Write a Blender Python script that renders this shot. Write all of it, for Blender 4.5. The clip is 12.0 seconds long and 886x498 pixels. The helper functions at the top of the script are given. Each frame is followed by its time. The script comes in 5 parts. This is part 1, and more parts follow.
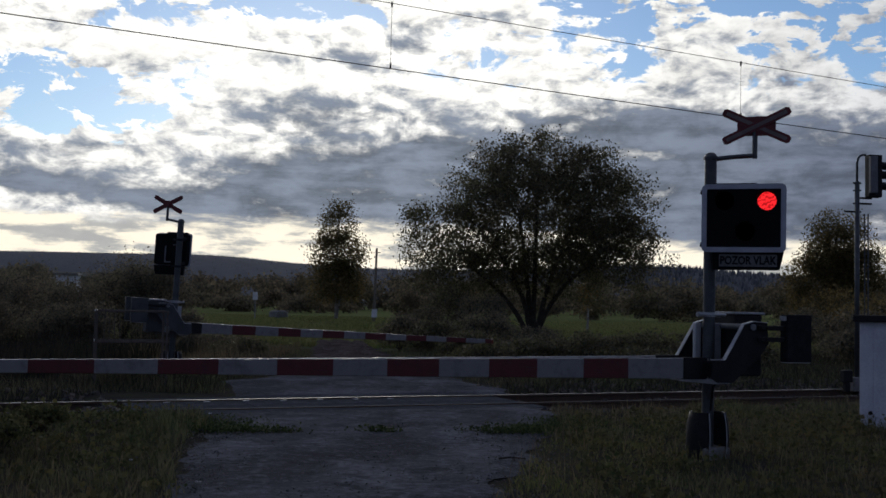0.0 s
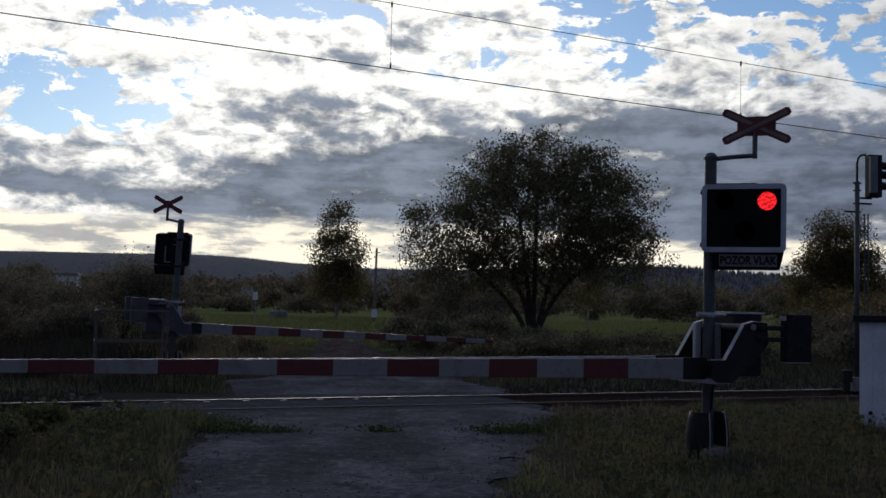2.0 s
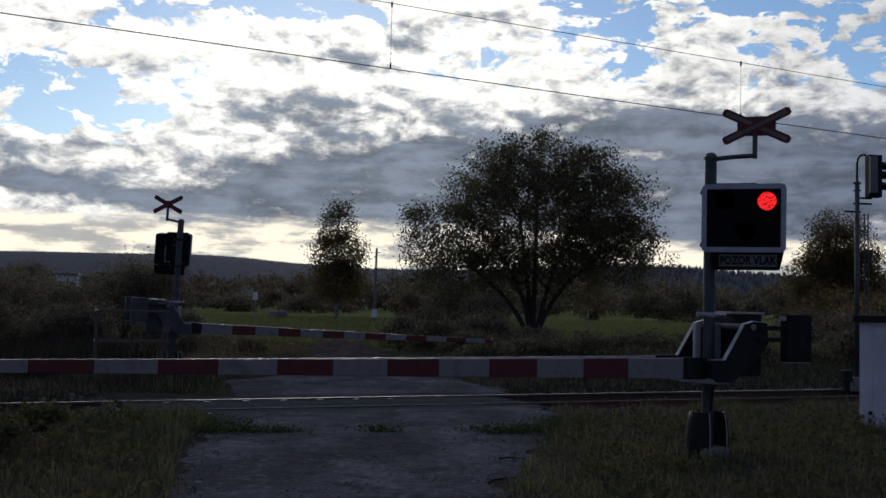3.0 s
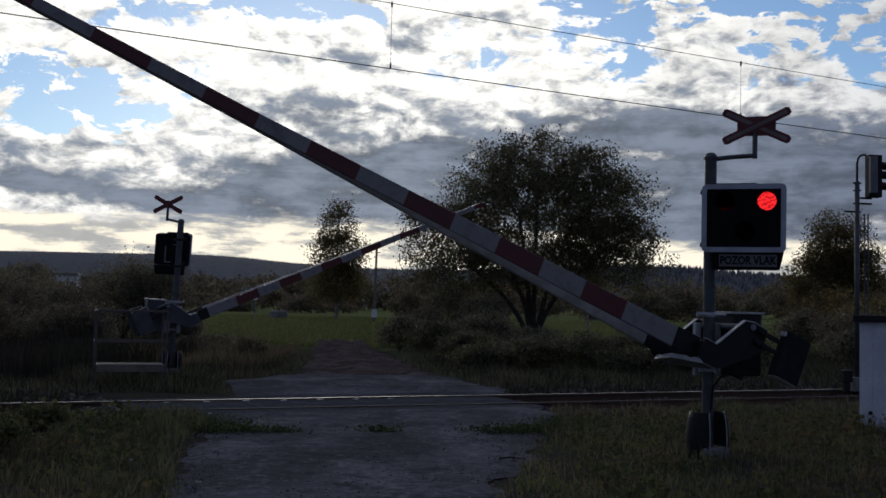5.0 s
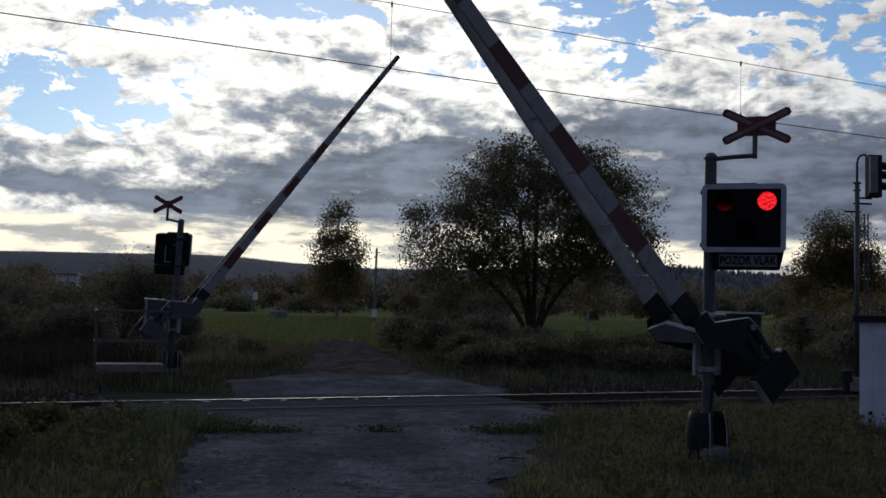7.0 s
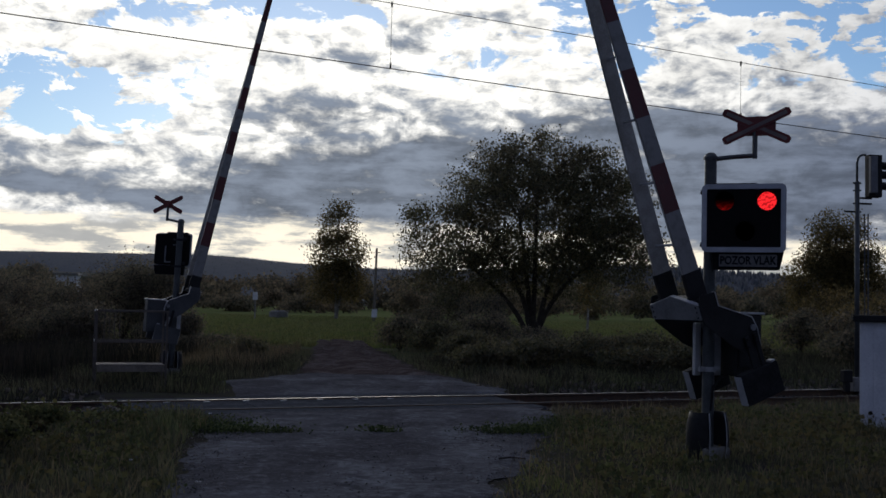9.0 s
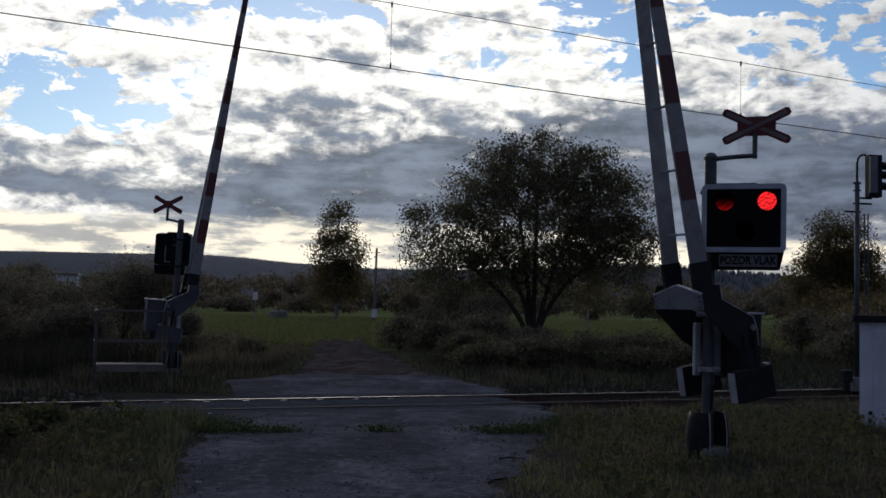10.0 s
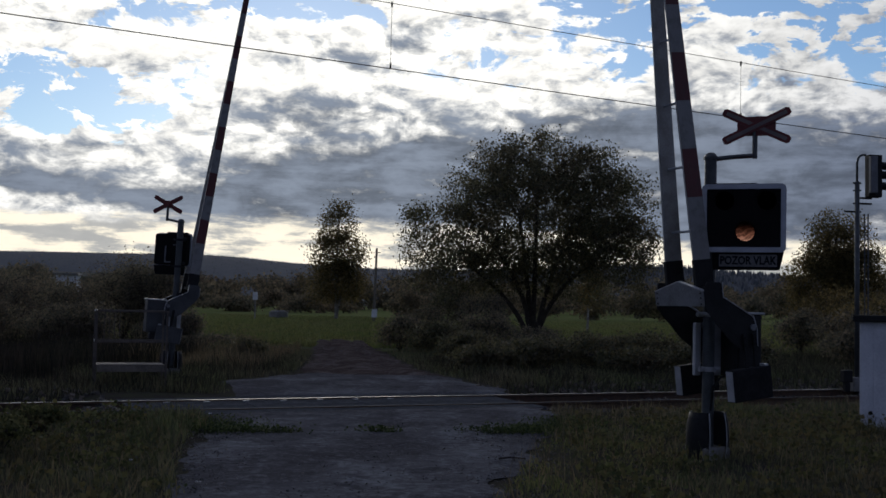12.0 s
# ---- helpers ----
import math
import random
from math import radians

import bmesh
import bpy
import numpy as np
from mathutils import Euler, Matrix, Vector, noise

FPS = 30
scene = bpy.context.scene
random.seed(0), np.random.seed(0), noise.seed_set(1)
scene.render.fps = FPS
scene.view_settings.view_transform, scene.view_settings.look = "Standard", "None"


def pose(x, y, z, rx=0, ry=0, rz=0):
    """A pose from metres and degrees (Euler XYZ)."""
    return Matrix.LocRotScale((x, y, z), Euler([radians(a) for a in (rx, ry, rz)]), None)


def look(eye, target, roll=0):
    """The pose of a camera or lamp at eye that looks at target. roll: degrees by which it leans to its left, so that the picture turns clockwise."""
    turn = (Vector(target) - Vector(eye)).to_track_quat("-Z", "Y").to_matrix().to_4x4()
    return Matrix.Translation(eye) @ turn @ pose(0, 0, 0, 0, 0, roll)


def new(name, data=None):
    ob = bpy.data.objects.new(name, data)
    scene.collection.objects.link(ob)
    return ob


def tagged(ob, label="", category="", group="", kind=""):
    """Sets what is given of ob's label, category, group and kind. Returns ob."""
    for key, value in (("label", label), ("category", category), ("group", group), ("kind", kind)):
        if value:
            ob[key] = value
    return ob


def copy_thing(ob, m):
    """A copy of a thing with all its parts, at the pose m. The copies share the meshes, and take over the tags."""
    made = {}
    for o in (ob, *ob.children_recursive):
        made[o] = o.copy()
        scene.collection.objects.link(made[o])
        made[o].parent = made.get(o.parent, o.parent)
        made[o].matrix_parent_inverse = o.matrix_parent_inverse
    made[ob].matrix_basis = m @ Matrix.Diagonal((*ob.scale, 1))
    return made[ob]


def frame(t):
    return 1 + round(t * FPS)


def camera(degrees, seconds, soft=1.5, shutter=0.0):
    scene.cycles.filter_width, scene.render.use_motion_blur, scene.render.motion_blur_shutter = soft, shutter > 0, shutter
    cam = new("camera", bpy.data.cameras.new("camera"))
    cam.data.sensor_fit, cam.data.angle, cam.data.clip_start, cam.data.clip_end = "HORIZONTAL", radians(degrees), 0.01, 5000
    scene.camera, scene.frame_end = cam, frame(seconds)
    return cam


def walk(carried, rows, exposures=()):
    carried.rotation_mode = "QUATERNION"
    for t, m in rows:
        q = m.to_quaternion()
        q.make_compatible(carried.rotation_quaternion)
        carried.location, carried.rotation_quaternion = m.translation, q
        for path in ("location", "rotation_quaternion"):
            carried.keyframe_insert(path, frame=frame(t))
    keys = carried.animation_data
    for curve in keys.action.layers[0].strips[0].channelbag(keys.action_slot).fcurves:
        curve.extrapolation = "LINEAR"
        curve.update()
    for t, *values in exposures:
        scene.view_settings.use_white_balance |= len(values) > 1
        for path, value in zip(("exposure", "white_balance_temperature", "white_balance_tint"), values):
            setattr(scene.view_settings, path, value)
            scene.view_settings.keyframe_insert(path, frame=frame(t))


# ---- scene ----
cam = camera(45.4, 12.0, soft=1.6)
EYE = pose(0, 0, 1.59, 93.08, 0, 0) @ pose(0, 0, 0, 0, 0, 1.24)
walk(cam, [(0.0, EYE), (12.0, EYE)])

# ---- node helpers ----


class Tree:
    """Short ways to wire up a node tree."""

    def __init__(self, tree):
        self.t = tree
        tree.nodes.clear()

    def node(self, kind):
        return self.t.nodes.new(kind)

    def put(self, socket, value):
        if isinstance(value, bpy.types.NodeSocket):
            self.t.links.new(value, socket)
        elif value is not None:
            if isinstance(value, tuple) and len(value) == 3 and socket.type == "RGBA":
                value = (*value, 1)
            socket.default_value = value

    def math(self, op, a, b=None, c=None):
        n = self.node("ShaderNodeMath")
        n.operation = op
        for i, v in enumerate((a, b, c)):
            if v is not None:
                self.put(n.inputs[i], v)
        return n.outputs[0]

    def add(self, *terms):
        r = terms[0]
        for x in terms[1:]:
            r = self.math("ADD", r, x)
        return r

    def mul(self, *terms):
        r = terms[0]
        for x in terms[1:]:
            r = self.math("MULTIPLY", r, x)
        return r

    def step(self, x, lo, hi, a=0.0, b=1.0):
        n = self.node("ShaderNodeMapRange")
        n.interpolation_type = "SMOOTHSTEP"
        for i, v in enumerate((x, lo, hi, a, b)):
            self.put(n.inputs[i], v)
        return n.outputs[0]

    def mix(self, f, a, b, blend="MIX"):
        n = self.node("ShaderNodeMix")
        n.data_type, n.blend_type = "RGBA", blend
        self.put(n.inputs[0], f)
        self.put(n.inputs[6], a)
        self.put(n.inputs[7], b)
        return n.outputs[2]

    def noise(self, vec, scale, detail=4.0, rough=0.55, dist=0.0):
        n = self.node("ShaderNodeTexNoise")
        if vec is not None:
            self.put(n.inputs["Vector"], vec)
        n.inputs["Scale"].default_value, n.inputs["Detail"].default_value = scale, detail
        n.inputs["Roughness"].default_value, n.inputs["Distortion"].default_value = rough, dist
        return n.outputs["Fac"]

    def vec(self, x, y, z):
        n = self.node("ShaderNodeCombineXYZ")
        for i, v in enumerate((x, y, z)):
            self.put(n.inputs[i], v)
        return n.outputs[0]


# ---- world: evening sky with broken cloud before a low sun ----
SUN_AZ, SUN_EL = -0.13, 0.225
world = bpy.data.worlds.new("world")
scene.world = world
world.use_nodes = True


def build_sky(w):
    k = Tree(w.node_tree)
    sky = k.node("ShaderNodeTexSky")
    sky.sky_type = "NISHITA"
    sky.sun_disc, sky.sun_elevation, sky.sun_rotation = False, SUN_EL, SUN_AZ
    sky.air_density, sky.dust_density = 1.0, 0.15
    co = k.node("ShaderNodeTexCoord").outputs["Generated"]
    sep = k.node("ShaderNodeSeparateXYZ")
    k.put(sep.inputs[0], co)
    x, y, z = sep.outputs
    az, el = k.math("ARCTAN2", x, y), k.math("ARCSINE", z)

    sx, sy, sz = math.sin(SUN_AZ) * math.cos(SUN_EL), math.cos(SUN_AZ) * math.cos(SUN_EL), math.sin(SUN_EL)
    dot = k.add(k.mul(x, sx), k.mul(y, sy), k.mul(z, sz))
    near = k.step(dot, 0.55, 0.98)
    glow = k.step(dot, 0.86, 1.0)

    def blob(a0, e0, sa, se):
        da = k.math("DIVIDE", k.math("SUBTRACT", az, a0), sa)
        de = k.math("DIVIDE", k.math("SUBTRACT", el, e0), se)
        return k.math("EXPONENT", k.mul(k.add(k.mul(da, da), k.mul(de, de)), -0.5))

    def field(rows):
        """Soft patches (azimuth, elevation, two widths, weight) added up."""
        return k.add(*[k.mul(blob(a, e, sa, se), w) for a, e, sa, se, w in rows])

    p = k.vec(az, k.mul(el, 1.9), 3.7)
    big = k.noise(p, 7.0, 3.0, 0.5)
    fine = k.noise(p, 20.0, 12.0, 0.62, 0.35)
    puff = k.noise(k.vec(k.add(az, 0.005), k.add(k.mul(el, 1.9), 0.018), 3.7), 20.0, 12.0, 0.62, 0.35)
    knob = k.noise(p, 62.0, 6.0, 0.55, 0.3)
    wisp = k.noise(k.vec(az, k.mul(el, 5.5), 9.1), 11.0, 7.0, 0.62)
    bank = field([(0.155, 0.166, 0.075, 0.016, 0.65), (-0.105, 0.113, 0.088, 0.028, 1.0), (-0.117, 0.181, 0.043, 0.012, 0.6), (0.001, 0.137, 0.059, 0.022, 0.85), (-0.167, 0.091, 0.064, 0.014, 0.8), (0.193, 0.097, 0.144, 0.036, 1.0), (0.347, 0.124, 0.096, 0.033, 0.95), (0.243, 0.169, 0.075, 0.009, 0.45), (-0.353, 0.103, 0.061, 0.013, 0.8), (-0.373, 0.135, 0.043, 0.009, 0.55), (-0.277, 0.088, 0.032, 0.007, 0.5), (-0.374, 0.06, 0.059, 0.005, 0.5), (-0.178, 0.169, 0.032, 0.005, 0.4), (-0.033, 0.246, 0.021, 0.01, 0.45), (-0.092, 0.223, 0.027, 0.007, 0.4), (-0.195, 0.128, 0.032, 0.005, 0.35)])
    bank = k.math("MINIMUM", bank, 1.05)
    blue = field([(-0.379, 0.186, 0.059, 0.027, 1.0), (-0.3, 0.17, 0.04, 0.018, 0.9), (-0.24, 0.268, 0.069, 0.011, 0.9), (0.206, 0.271, 0.075, 0.016, 1.0), (0.361, 0.251, 0.069, 0.026, 1.15), (0.17, 0.224, 0.027, 0.012, 0.7), (0.037, 0.234, 0.037, 0.009, 0.5), (-0.083, 0.275, 0.043, 0.009, 0.6)])
    puffs = field([(0.273, 0.26, 0.032, 0.011, 0.9), (0.351, 0.23, 0.014, 0.01, 0.6), (-0.219, 0.257, 0.032, 0.011, 0.4), (-0.4, 0.227, 0.032, 0.01, 0.7)])
    blue = k.mul(blue, k.step(k.add(k.mul(fine, 1.4), k.mul(wisp, 0.8)), 0.95, 1.30, 1.20, 0.35))
    away = k.step(near, 0.5, 0.0, 0.0, 1.0)
    n = k.add(k.mul(big, 0.45), k.mul(fine, 1.55), k.mul(knob, 0.30), -1.15)
    cover = k.step(k.add(n, 0.30, k.mul(bank, 0.5), k.mul(blue, -0.50), k.mul(puffs, 0.5), k.mul(away, 0.30)), -0.02, 0.14)
    lump = k.math("SUBTRACT", puff, fine)
    thick = k.add(k.mul(n, 0.75), k.mul(lump, 2.3, k.math("SUBTRACT", 1.0, k.mul(bank, 0.45))), k.mul(k.math("SUBTRACT", knob, 0.5), 0.35), k.mul(bank, 0.66), k.mul(k.math("SUBTRACT", wisp, 0.5), 0.60), k.mul(away, 0.35), k.mul(glow, -0.06), 0.10)
    thick = k.step(thick, 0.0, 0.62)
    lit = k.mix(near, (0.165, 0.21, 0.345), (0.80, 0.80, 0.79))
    lit = k.mix(1.0, lit, k.vec(*[k.add(1.0, k.mul(glow, g)) for g in (0.45, 0.43, 0.38)]), "MULTIPLY")
    mottle = k.step(k.add(k.mul(puff, 0.7), k.mul(knob, 0.3)), 0.36, 0.64, 1.12, 0.80)
    lit = k.mix(1.0, lit, k.vec(mottle, mottle, mottle), "MULTIPLY")
    dark = k.mix(near, (0.085, 0.105, 0.175), (0.150, 0.180, 0.240))
    dark = k.mix(1.0, dark, k.vec(*[k.add(0.9, k.mul(glow, g)) for g in (0.30, 0.27, 0.20)]), "MULTIPLY")
    fold = k.step(k.add(k.mul(wisp, 0.5), k.mul(puff, 0.5)), 0.38, 0.62, 0.72, 1.45)
    dark = k.mix(1.0, dark, k.vec(fold, fold, fold), "MULTIPLY")
    cloud = k.mix(thick, lit, dark)
    air = k.mix(1.0, sky.outputs[0], (0.066, 0.082, 0.110), "MULTIPLY")
    col = k.mix(cover, air, cloud)
    base = k.step(az, -0.10, 0.25, 0.076, 0.062)
    low = k.mul(k.step(k.math("SUBTRACT", k.add(el, k.mul(k.math("SUBTRACT", wisp, 0.5), 0.035)), base), 0.006, -0.006), k.step(near, 0.25, 0.95))
    col = k.mix(k.mul(low, 0.93), col, k.mix(k.step(k.add(wisp, k.mul(k.math("SUBTRACT", fine, 0.5), 0.5)), 0.45, 0.60), (1.10, 1.01, 0.82), (0.46, 0.46, 0.45)))
    bg = k.node("ShaderNodeBackground")
    k.put(bg.inputs[0], col)
    bg.inputs[1].default_value = 1.0
    k.put(k.node("ShaderNodeOutputWorld").inputs[0], bg.outputs[0])


build_sky(world)
sun = new("sun", bpy.data.lights.new("sun", "SUN"))
sun.data.energy, sun.data.angle, sun.data.color = 0.25, radians(14), (1.0, 0.94, 0.85)
sun.matrix_world = look((0, 0, 40), (-math.sin(SUN_AZ) * 50, -math.cos(SUN_AZ) * 50, 40 - math.tan(SUN_EL) * 50))
scene.view_settings.exposure = 0.0

# ---- materials ----


def surface(name, col, col2=None, rough=0.7, metal=0.0, scale=6.0, fine=60.0, bump=0.3, depth=0.01, spec=0.5, coords="Object", pieces=False, trans=0.0):
    """A surface in two colours: stains at one scale, grain and relief at a finer one."""
    m = bpy.data.materials.new(name)
    m.use_nodes = True
    k = Tree(m.node_tree)
    col2 = col2 or tuple(c * 0.6 for c in col)
    co = k.node("ShaderNodeTexCoord").outputs[coords]
    a, b = k.noise(co, scale, 4.0), k.noise(co, fine, 3.0)
    f = k.step(k.add(k.mul(a, 0.65), k.mul(b, 0.35)), 0.36, 0.64)
    base = k.mix(f, col, col2)
    if pieces:
        r = k.node("ShaderNodeNewGeometry").outputs["Random Per Island"]
        base = k.mix(1.0, base, k.vec(*[k.step(r, 0.0, 1.0, lo, hi) for lo, hi in ((0.55, 1.5), (0.6, 1.35), (0.6, 1.2))]), "MULTIPLY")
    s = k.node("ShaderNodeBsdfPrincipled")
    k.put(s.inputs["Base Color"], base)
    k.put(s.inputs["Roughness"], k.step(b, 0.3, 0.7, max(rough - 0.1, 0.03), min(rough + 0.1, 1.0)))
    s.inputs["Metallic"].default_value, s.inputs["Specular IOR Level"].default_value = metal, spec
    if bump:
        n = k.node("ShaderNodeBump")
        n.inputs["Strength"].default_value, n.inputs["Distance"].default_value = bump, depth
        k.put(n.inputs["Height"], k.add(k.mul(a, 0.4), b))
        k.put(s.inputs["Normal"], n.outputs[0])
    shader = s.outputs[0]
    if trans:
        t = k.node("ShaderNodeBsdfTranslucent")
        k.put(t.inputs[0], base)
        mx = k.node("ShaderNodeMixShader")
        mx.inputs[0].default_value = trans
        k.put(mx.inputs[1], shader)
        k.put(mx.inputs[2], t.outputs[0])
        shader = mx.outputs[0]
    k.put(k.node("ShaderNodeOutputMaterial").inputs[0], shader)
    return m


def striped_paint():
    """Red and white bands, 0.51 m each, weathered, along a plank's own x axis."""
    m = bpy.data.materials.new("red_white_paint")
    m.use_nodes = True
    k = Tree(m.node_tree)
    co = k.node("ShaderNodeTexCoord").outputs["Object"]
    sep = k.node("ShaderNodeSeparateXYZ")
    k.put(sep.inputs[0], co)
    u = k.math("FRACT", k.math("DIVIDE", k.math("SUBTRACT", k.mul(sep.outputs[0], -1.0), STRIPE_START), 2 * STRIPE))
    red = k.mul(k.math("LESS_THAN", u, 0.5), k.math("GREATER_THAN", k.mul(sep.outputs[0], -1.0), STRIPE_START))
    dirt = k.step(k.noise(co, 9.0, 6.0, 0.65), 0.45, 0.75)
    streak = k.noise(k.vec(k.mul(sep.outputs[0], 6.0), sep.outputs[1], k.mul(sep.outputs[2], 60.0)), 2.0, 4.0)
    white = k.mix(dirt, (0.225, 0.22, 0.22), (0.14, 0.135, 0.13))
    redc = k.mix(dirt, (0.095, 0.012, 0.013), (0.065, 0.012, 0.012))
    s = k.node("ShaderNodeBsdfPrincipled")
    k.put(s.inputs["Base Color"], k.mix(k.mul(k.step(streak, 0.55, 0.8), 0.35), k.mix(red, white, redc), (0.12, 0.11, 0.10)))
    s.inputs["Roughness"].default_value = 0.42
    n = k.node("ShaderNodeBump")
    n.inputs["Strength"].default_value, n.inputs["Distance"].default_value = 0.25, 0.004
    k.put(n.inputs["Height"], streak)
    k.put(s.inputs["Normal"], n.outputs[0])
    k.put(k.node("ShaderNodeOutputMaterial").inputs[0], s.outputs[0])
    return m


def glow_paint(name, col, dim, power):
    """A lamp drum: one side gives full light, fading round the drum to a dark back; ribbed like a lens."""
    m = bpy.data.materials.new(name)
    m.use_nodes = True
    k = Tree(m.node_tree)
    co = k.node("ShaderNodeTexCoord").outputs["Object"]
    sep = k.node("ShaderNodeSeparateXYZ")
    k.put(sep.inputs[0], co)
    x, y, z = sep.outputs
    turn = k.math("ARCTAN2", z, k.mul(y, -1.0))
    turn = k.math("FRACT", k.math("DIVIDE", k.add(turn, 2 * math.pi + 1.0), 2 * math.pi))
    fade = k.step(turn, 0.256, 0.56, 1.0, 0.0)
    fade = k.mul(fade, fade)
    rib = k.math("SINE", k.add(k.mul(turn, 150.0), k.mul(x, -60.0), k.mul(k.noise(co, 30.0, 3.0), 16.0)))
    e = k.node("ShaderNodeEmission")
    k.put(e.inputs[0], k.mix(fade, dim, col))
    k.put(e.inputs[1], k.mul(fade, power, k.add(0.66, k.mul(rib, 0.34))))
    k.put(k.node("ShaderNodeOutputMaterial").inputs[0], e.outputs[0])
    return m


STRIPE, STRIPE_START = 0.5085, 1.402
M_POLE = surface("galvanised_green_paint", (0.085, 0.095, 0.10), (0.05, 0.055, 0.06), 0.45, 0.3, 5, 70, 0.2, 0.004)
M_DARK = surface("dark_grey_paint", (0.018, 0.018, 0.020), (0.011, 0.011, 0.012), 0.6, 0.0, 5, 60, 0.2, 0.004, 0.25)
M_GREY = surface("grey_machine_paint", (0.20, 0.21, 0.23), (0.12, 0.125, 0.14), 0.5, 0.0, 4, 50, 0.2, 0.004)
M_EDGE = surface("worn_light_grey_paint", (0.46, 0.47, 0.50), (0.30, 0.31, 0.33), 0.4, 0.1, 6, 60, 0.2, 0.004)
M_BLACK = surface("matt_black_board", (0.009, 0.009, 0.010), (0.006, 0.006, 0.007), 0.85, 0.0, 4, 80, 0.1, 0.002, 0.15)
M_PLATE = surface("dull_white_plate", (0.16, 0.155, 0.165), (0.10, 0.10, 0.105), 0.6, 0.0, 8, 60, 0.1, 0.002)
M_RED = surface("faded_red_paint", (0.16, 0.018, 0.018), (0.09, 0.014, 0.014), 0.5, 0.0, 8, 60, 0.15, 0.003)
M_CREAM = surface("faded_white_paint", (0.20, 0.16, 0.15), (0.13, 0.10, 0.10), 0.6, 0.0, 8, 60, 0.15, 0.003)
M_STRIPE = striped_paint()
M_REDGLOW = glow_paint("lit_red_lamp", (1.0, 0.022, 0.028), (1.0, 0.02, 0.02), 1.35)
M_WHITEGLOW = glow_paint("lit_white_lamp", (1.0, 0.70, 0.52), (1.0, 0.35, 0.22), 0.95)
M_STEEL = surface("rail_steel", (0.24, 0.235, 0.24), (0.15, 0.145, 0.15), 0.48, 1.0, 3, 40, 0.1, 0.002)
M_RUST = surface("rusty_steel", (0.10, 0.055, 0.035), (0.06, 0.04, 0.03), 0.7, 0.2, 9, 70, 0.4, 0.004)
M_CONCRETE = surface("old_concrete", (0.24, 0.235, 0.23), (0.15, 0.145, 0.14), 0.85, 0.0, 3, 45, 0.5, 0.008)
M_WHITEWASH = surface("whitewashed_render", (0.74, 0.75, 0.80), (0.56, 0.57, 0.62), 0.75, 0.0, 2.2, 40, 0.35, 0.006)
M_WIRE = surface("copper_wire", (0.06, 0.05, 0.045), None, 0.5, 0.6, 5, 50, 0.0)
M_BARK = surface("bark", (0.055, 0.045, 0.036), (0.028, 0.023, 0.02), 0.9, 0.0, 2.5, 16, 0.8, 0.03)
M_BIRCH = surface("birch_bark", (0.34, 0.32, 0.30), (0.05, 0.045, 0.04), 0.8, 0.0, 1.2, 9, 0.4, 0.02)
M_LEAF = surface("dark_green_leaves", (0.112, 0.118, 0.066), (0.122, 0.102, 0.062), 0.5, 0, 0.7, 4, 0, pieces=True, trans=0.52, spec=0.5)
M_BIRCHLEAF = surface("yellowing_leaves", (0.160, 0.125, 0.060), (0.115, 0.102, 0.052), 0.6, 0, 0.5, 3, 0, pieces=True, trans=0.6, spec=0.25)
M_BUSH = surface("brown_green_shrub_leaves", (0.165, 0.160, 0.118), (0.160, 0.136, 0.112), 0.7, 0, 0.6, 4, 0, pieces=True, trans=0.58, spec=0.2)
M_GRASS = surface("verge_grass", (0.128, 0.155, 0.076), (0.148, 0.136, 0.096), 0.7, 0, 0.35, 3, 0, pieces=True, trans=0.3, spec=0.2)
M_WEED = surface("dark_brown_weeds", (0.062, 0.053, 0.045), (0.048, 0.050, 0.034), 0.85, 0, 0.5, 4, 0, pieces=True, trans=0.15, spec=0.1)
M_GRIT = surface("pale_grit", (0.13, 0.13, 0.14), (0.07, 0.068, 0.072), 0.9, 0, 6, 50, 0.0, pieces=True)
M_DULL = surface("dusty_rail_steel", (0.09, 0.088, 0.09), (0.06, 0.058, 0.06), 0.85, 0.1, 3, 40, 0.2, 0.003, 0.1)
M_DRY = surface("dry_stalks", (0.230, 0.195, 0.130), (0.12, 0.098, 0.068), 0.8, 0, 0.5, 4, 0, pieces=True, trans=0.40, spec=0.2)
M_WOODS = surface("far_wood_leaves", (0.165, 0.158, 0.120), (0.185, 0.152, 0.112), 0.85, 0, 0.02, 0.2, 0, pieces=True, trans=0.5, spec=0.1)
# spruce and hillside: distance haze is mixed into these blue-grey base colours
M_SPRUCE = surface("hazed_far_spruce", (0.105, 0.118, 0.135), (0.118, 0.130, 0.150), 0.9, 0, 0.01, 0.1, 0, pieces=True, spec=0.1)
M_HILL = surface("hazed_wooded_hillside", (0.120, 0.132, 0.152), (0.105, 0.117, 0.136), 0.95, 0, 0.004, 0.06, 0.0, spec=0.05)
M_FARFIELD = surface("far_pale_field", (0.22, 0.21, 0.17), (0.16, 0.16, 0.12), 0.95, 0, 0.01, 0.1, 0.0, spec=0.05)
M_WOOD = surface("weathered_wood", (0.20, 0.17, 0.14), (0.11, 0.095, 0.08), 0.8, 0, 4, 40, 0.5, 0.006)
M_IRON = surface("weathered_iron", (0.14, 0.12, 0.108), (0.085, 0.073, 0.066), 0.75, 0.1, 7, 60, 0.3, 0.004, 0.2)
M_STONE = surface("ballast_stone", (0.15, 0.135, 0.125), (0.08, 0.07, 0.065), 0.9, 0, 6, 50, 0.4, 0.01, pieces=True)


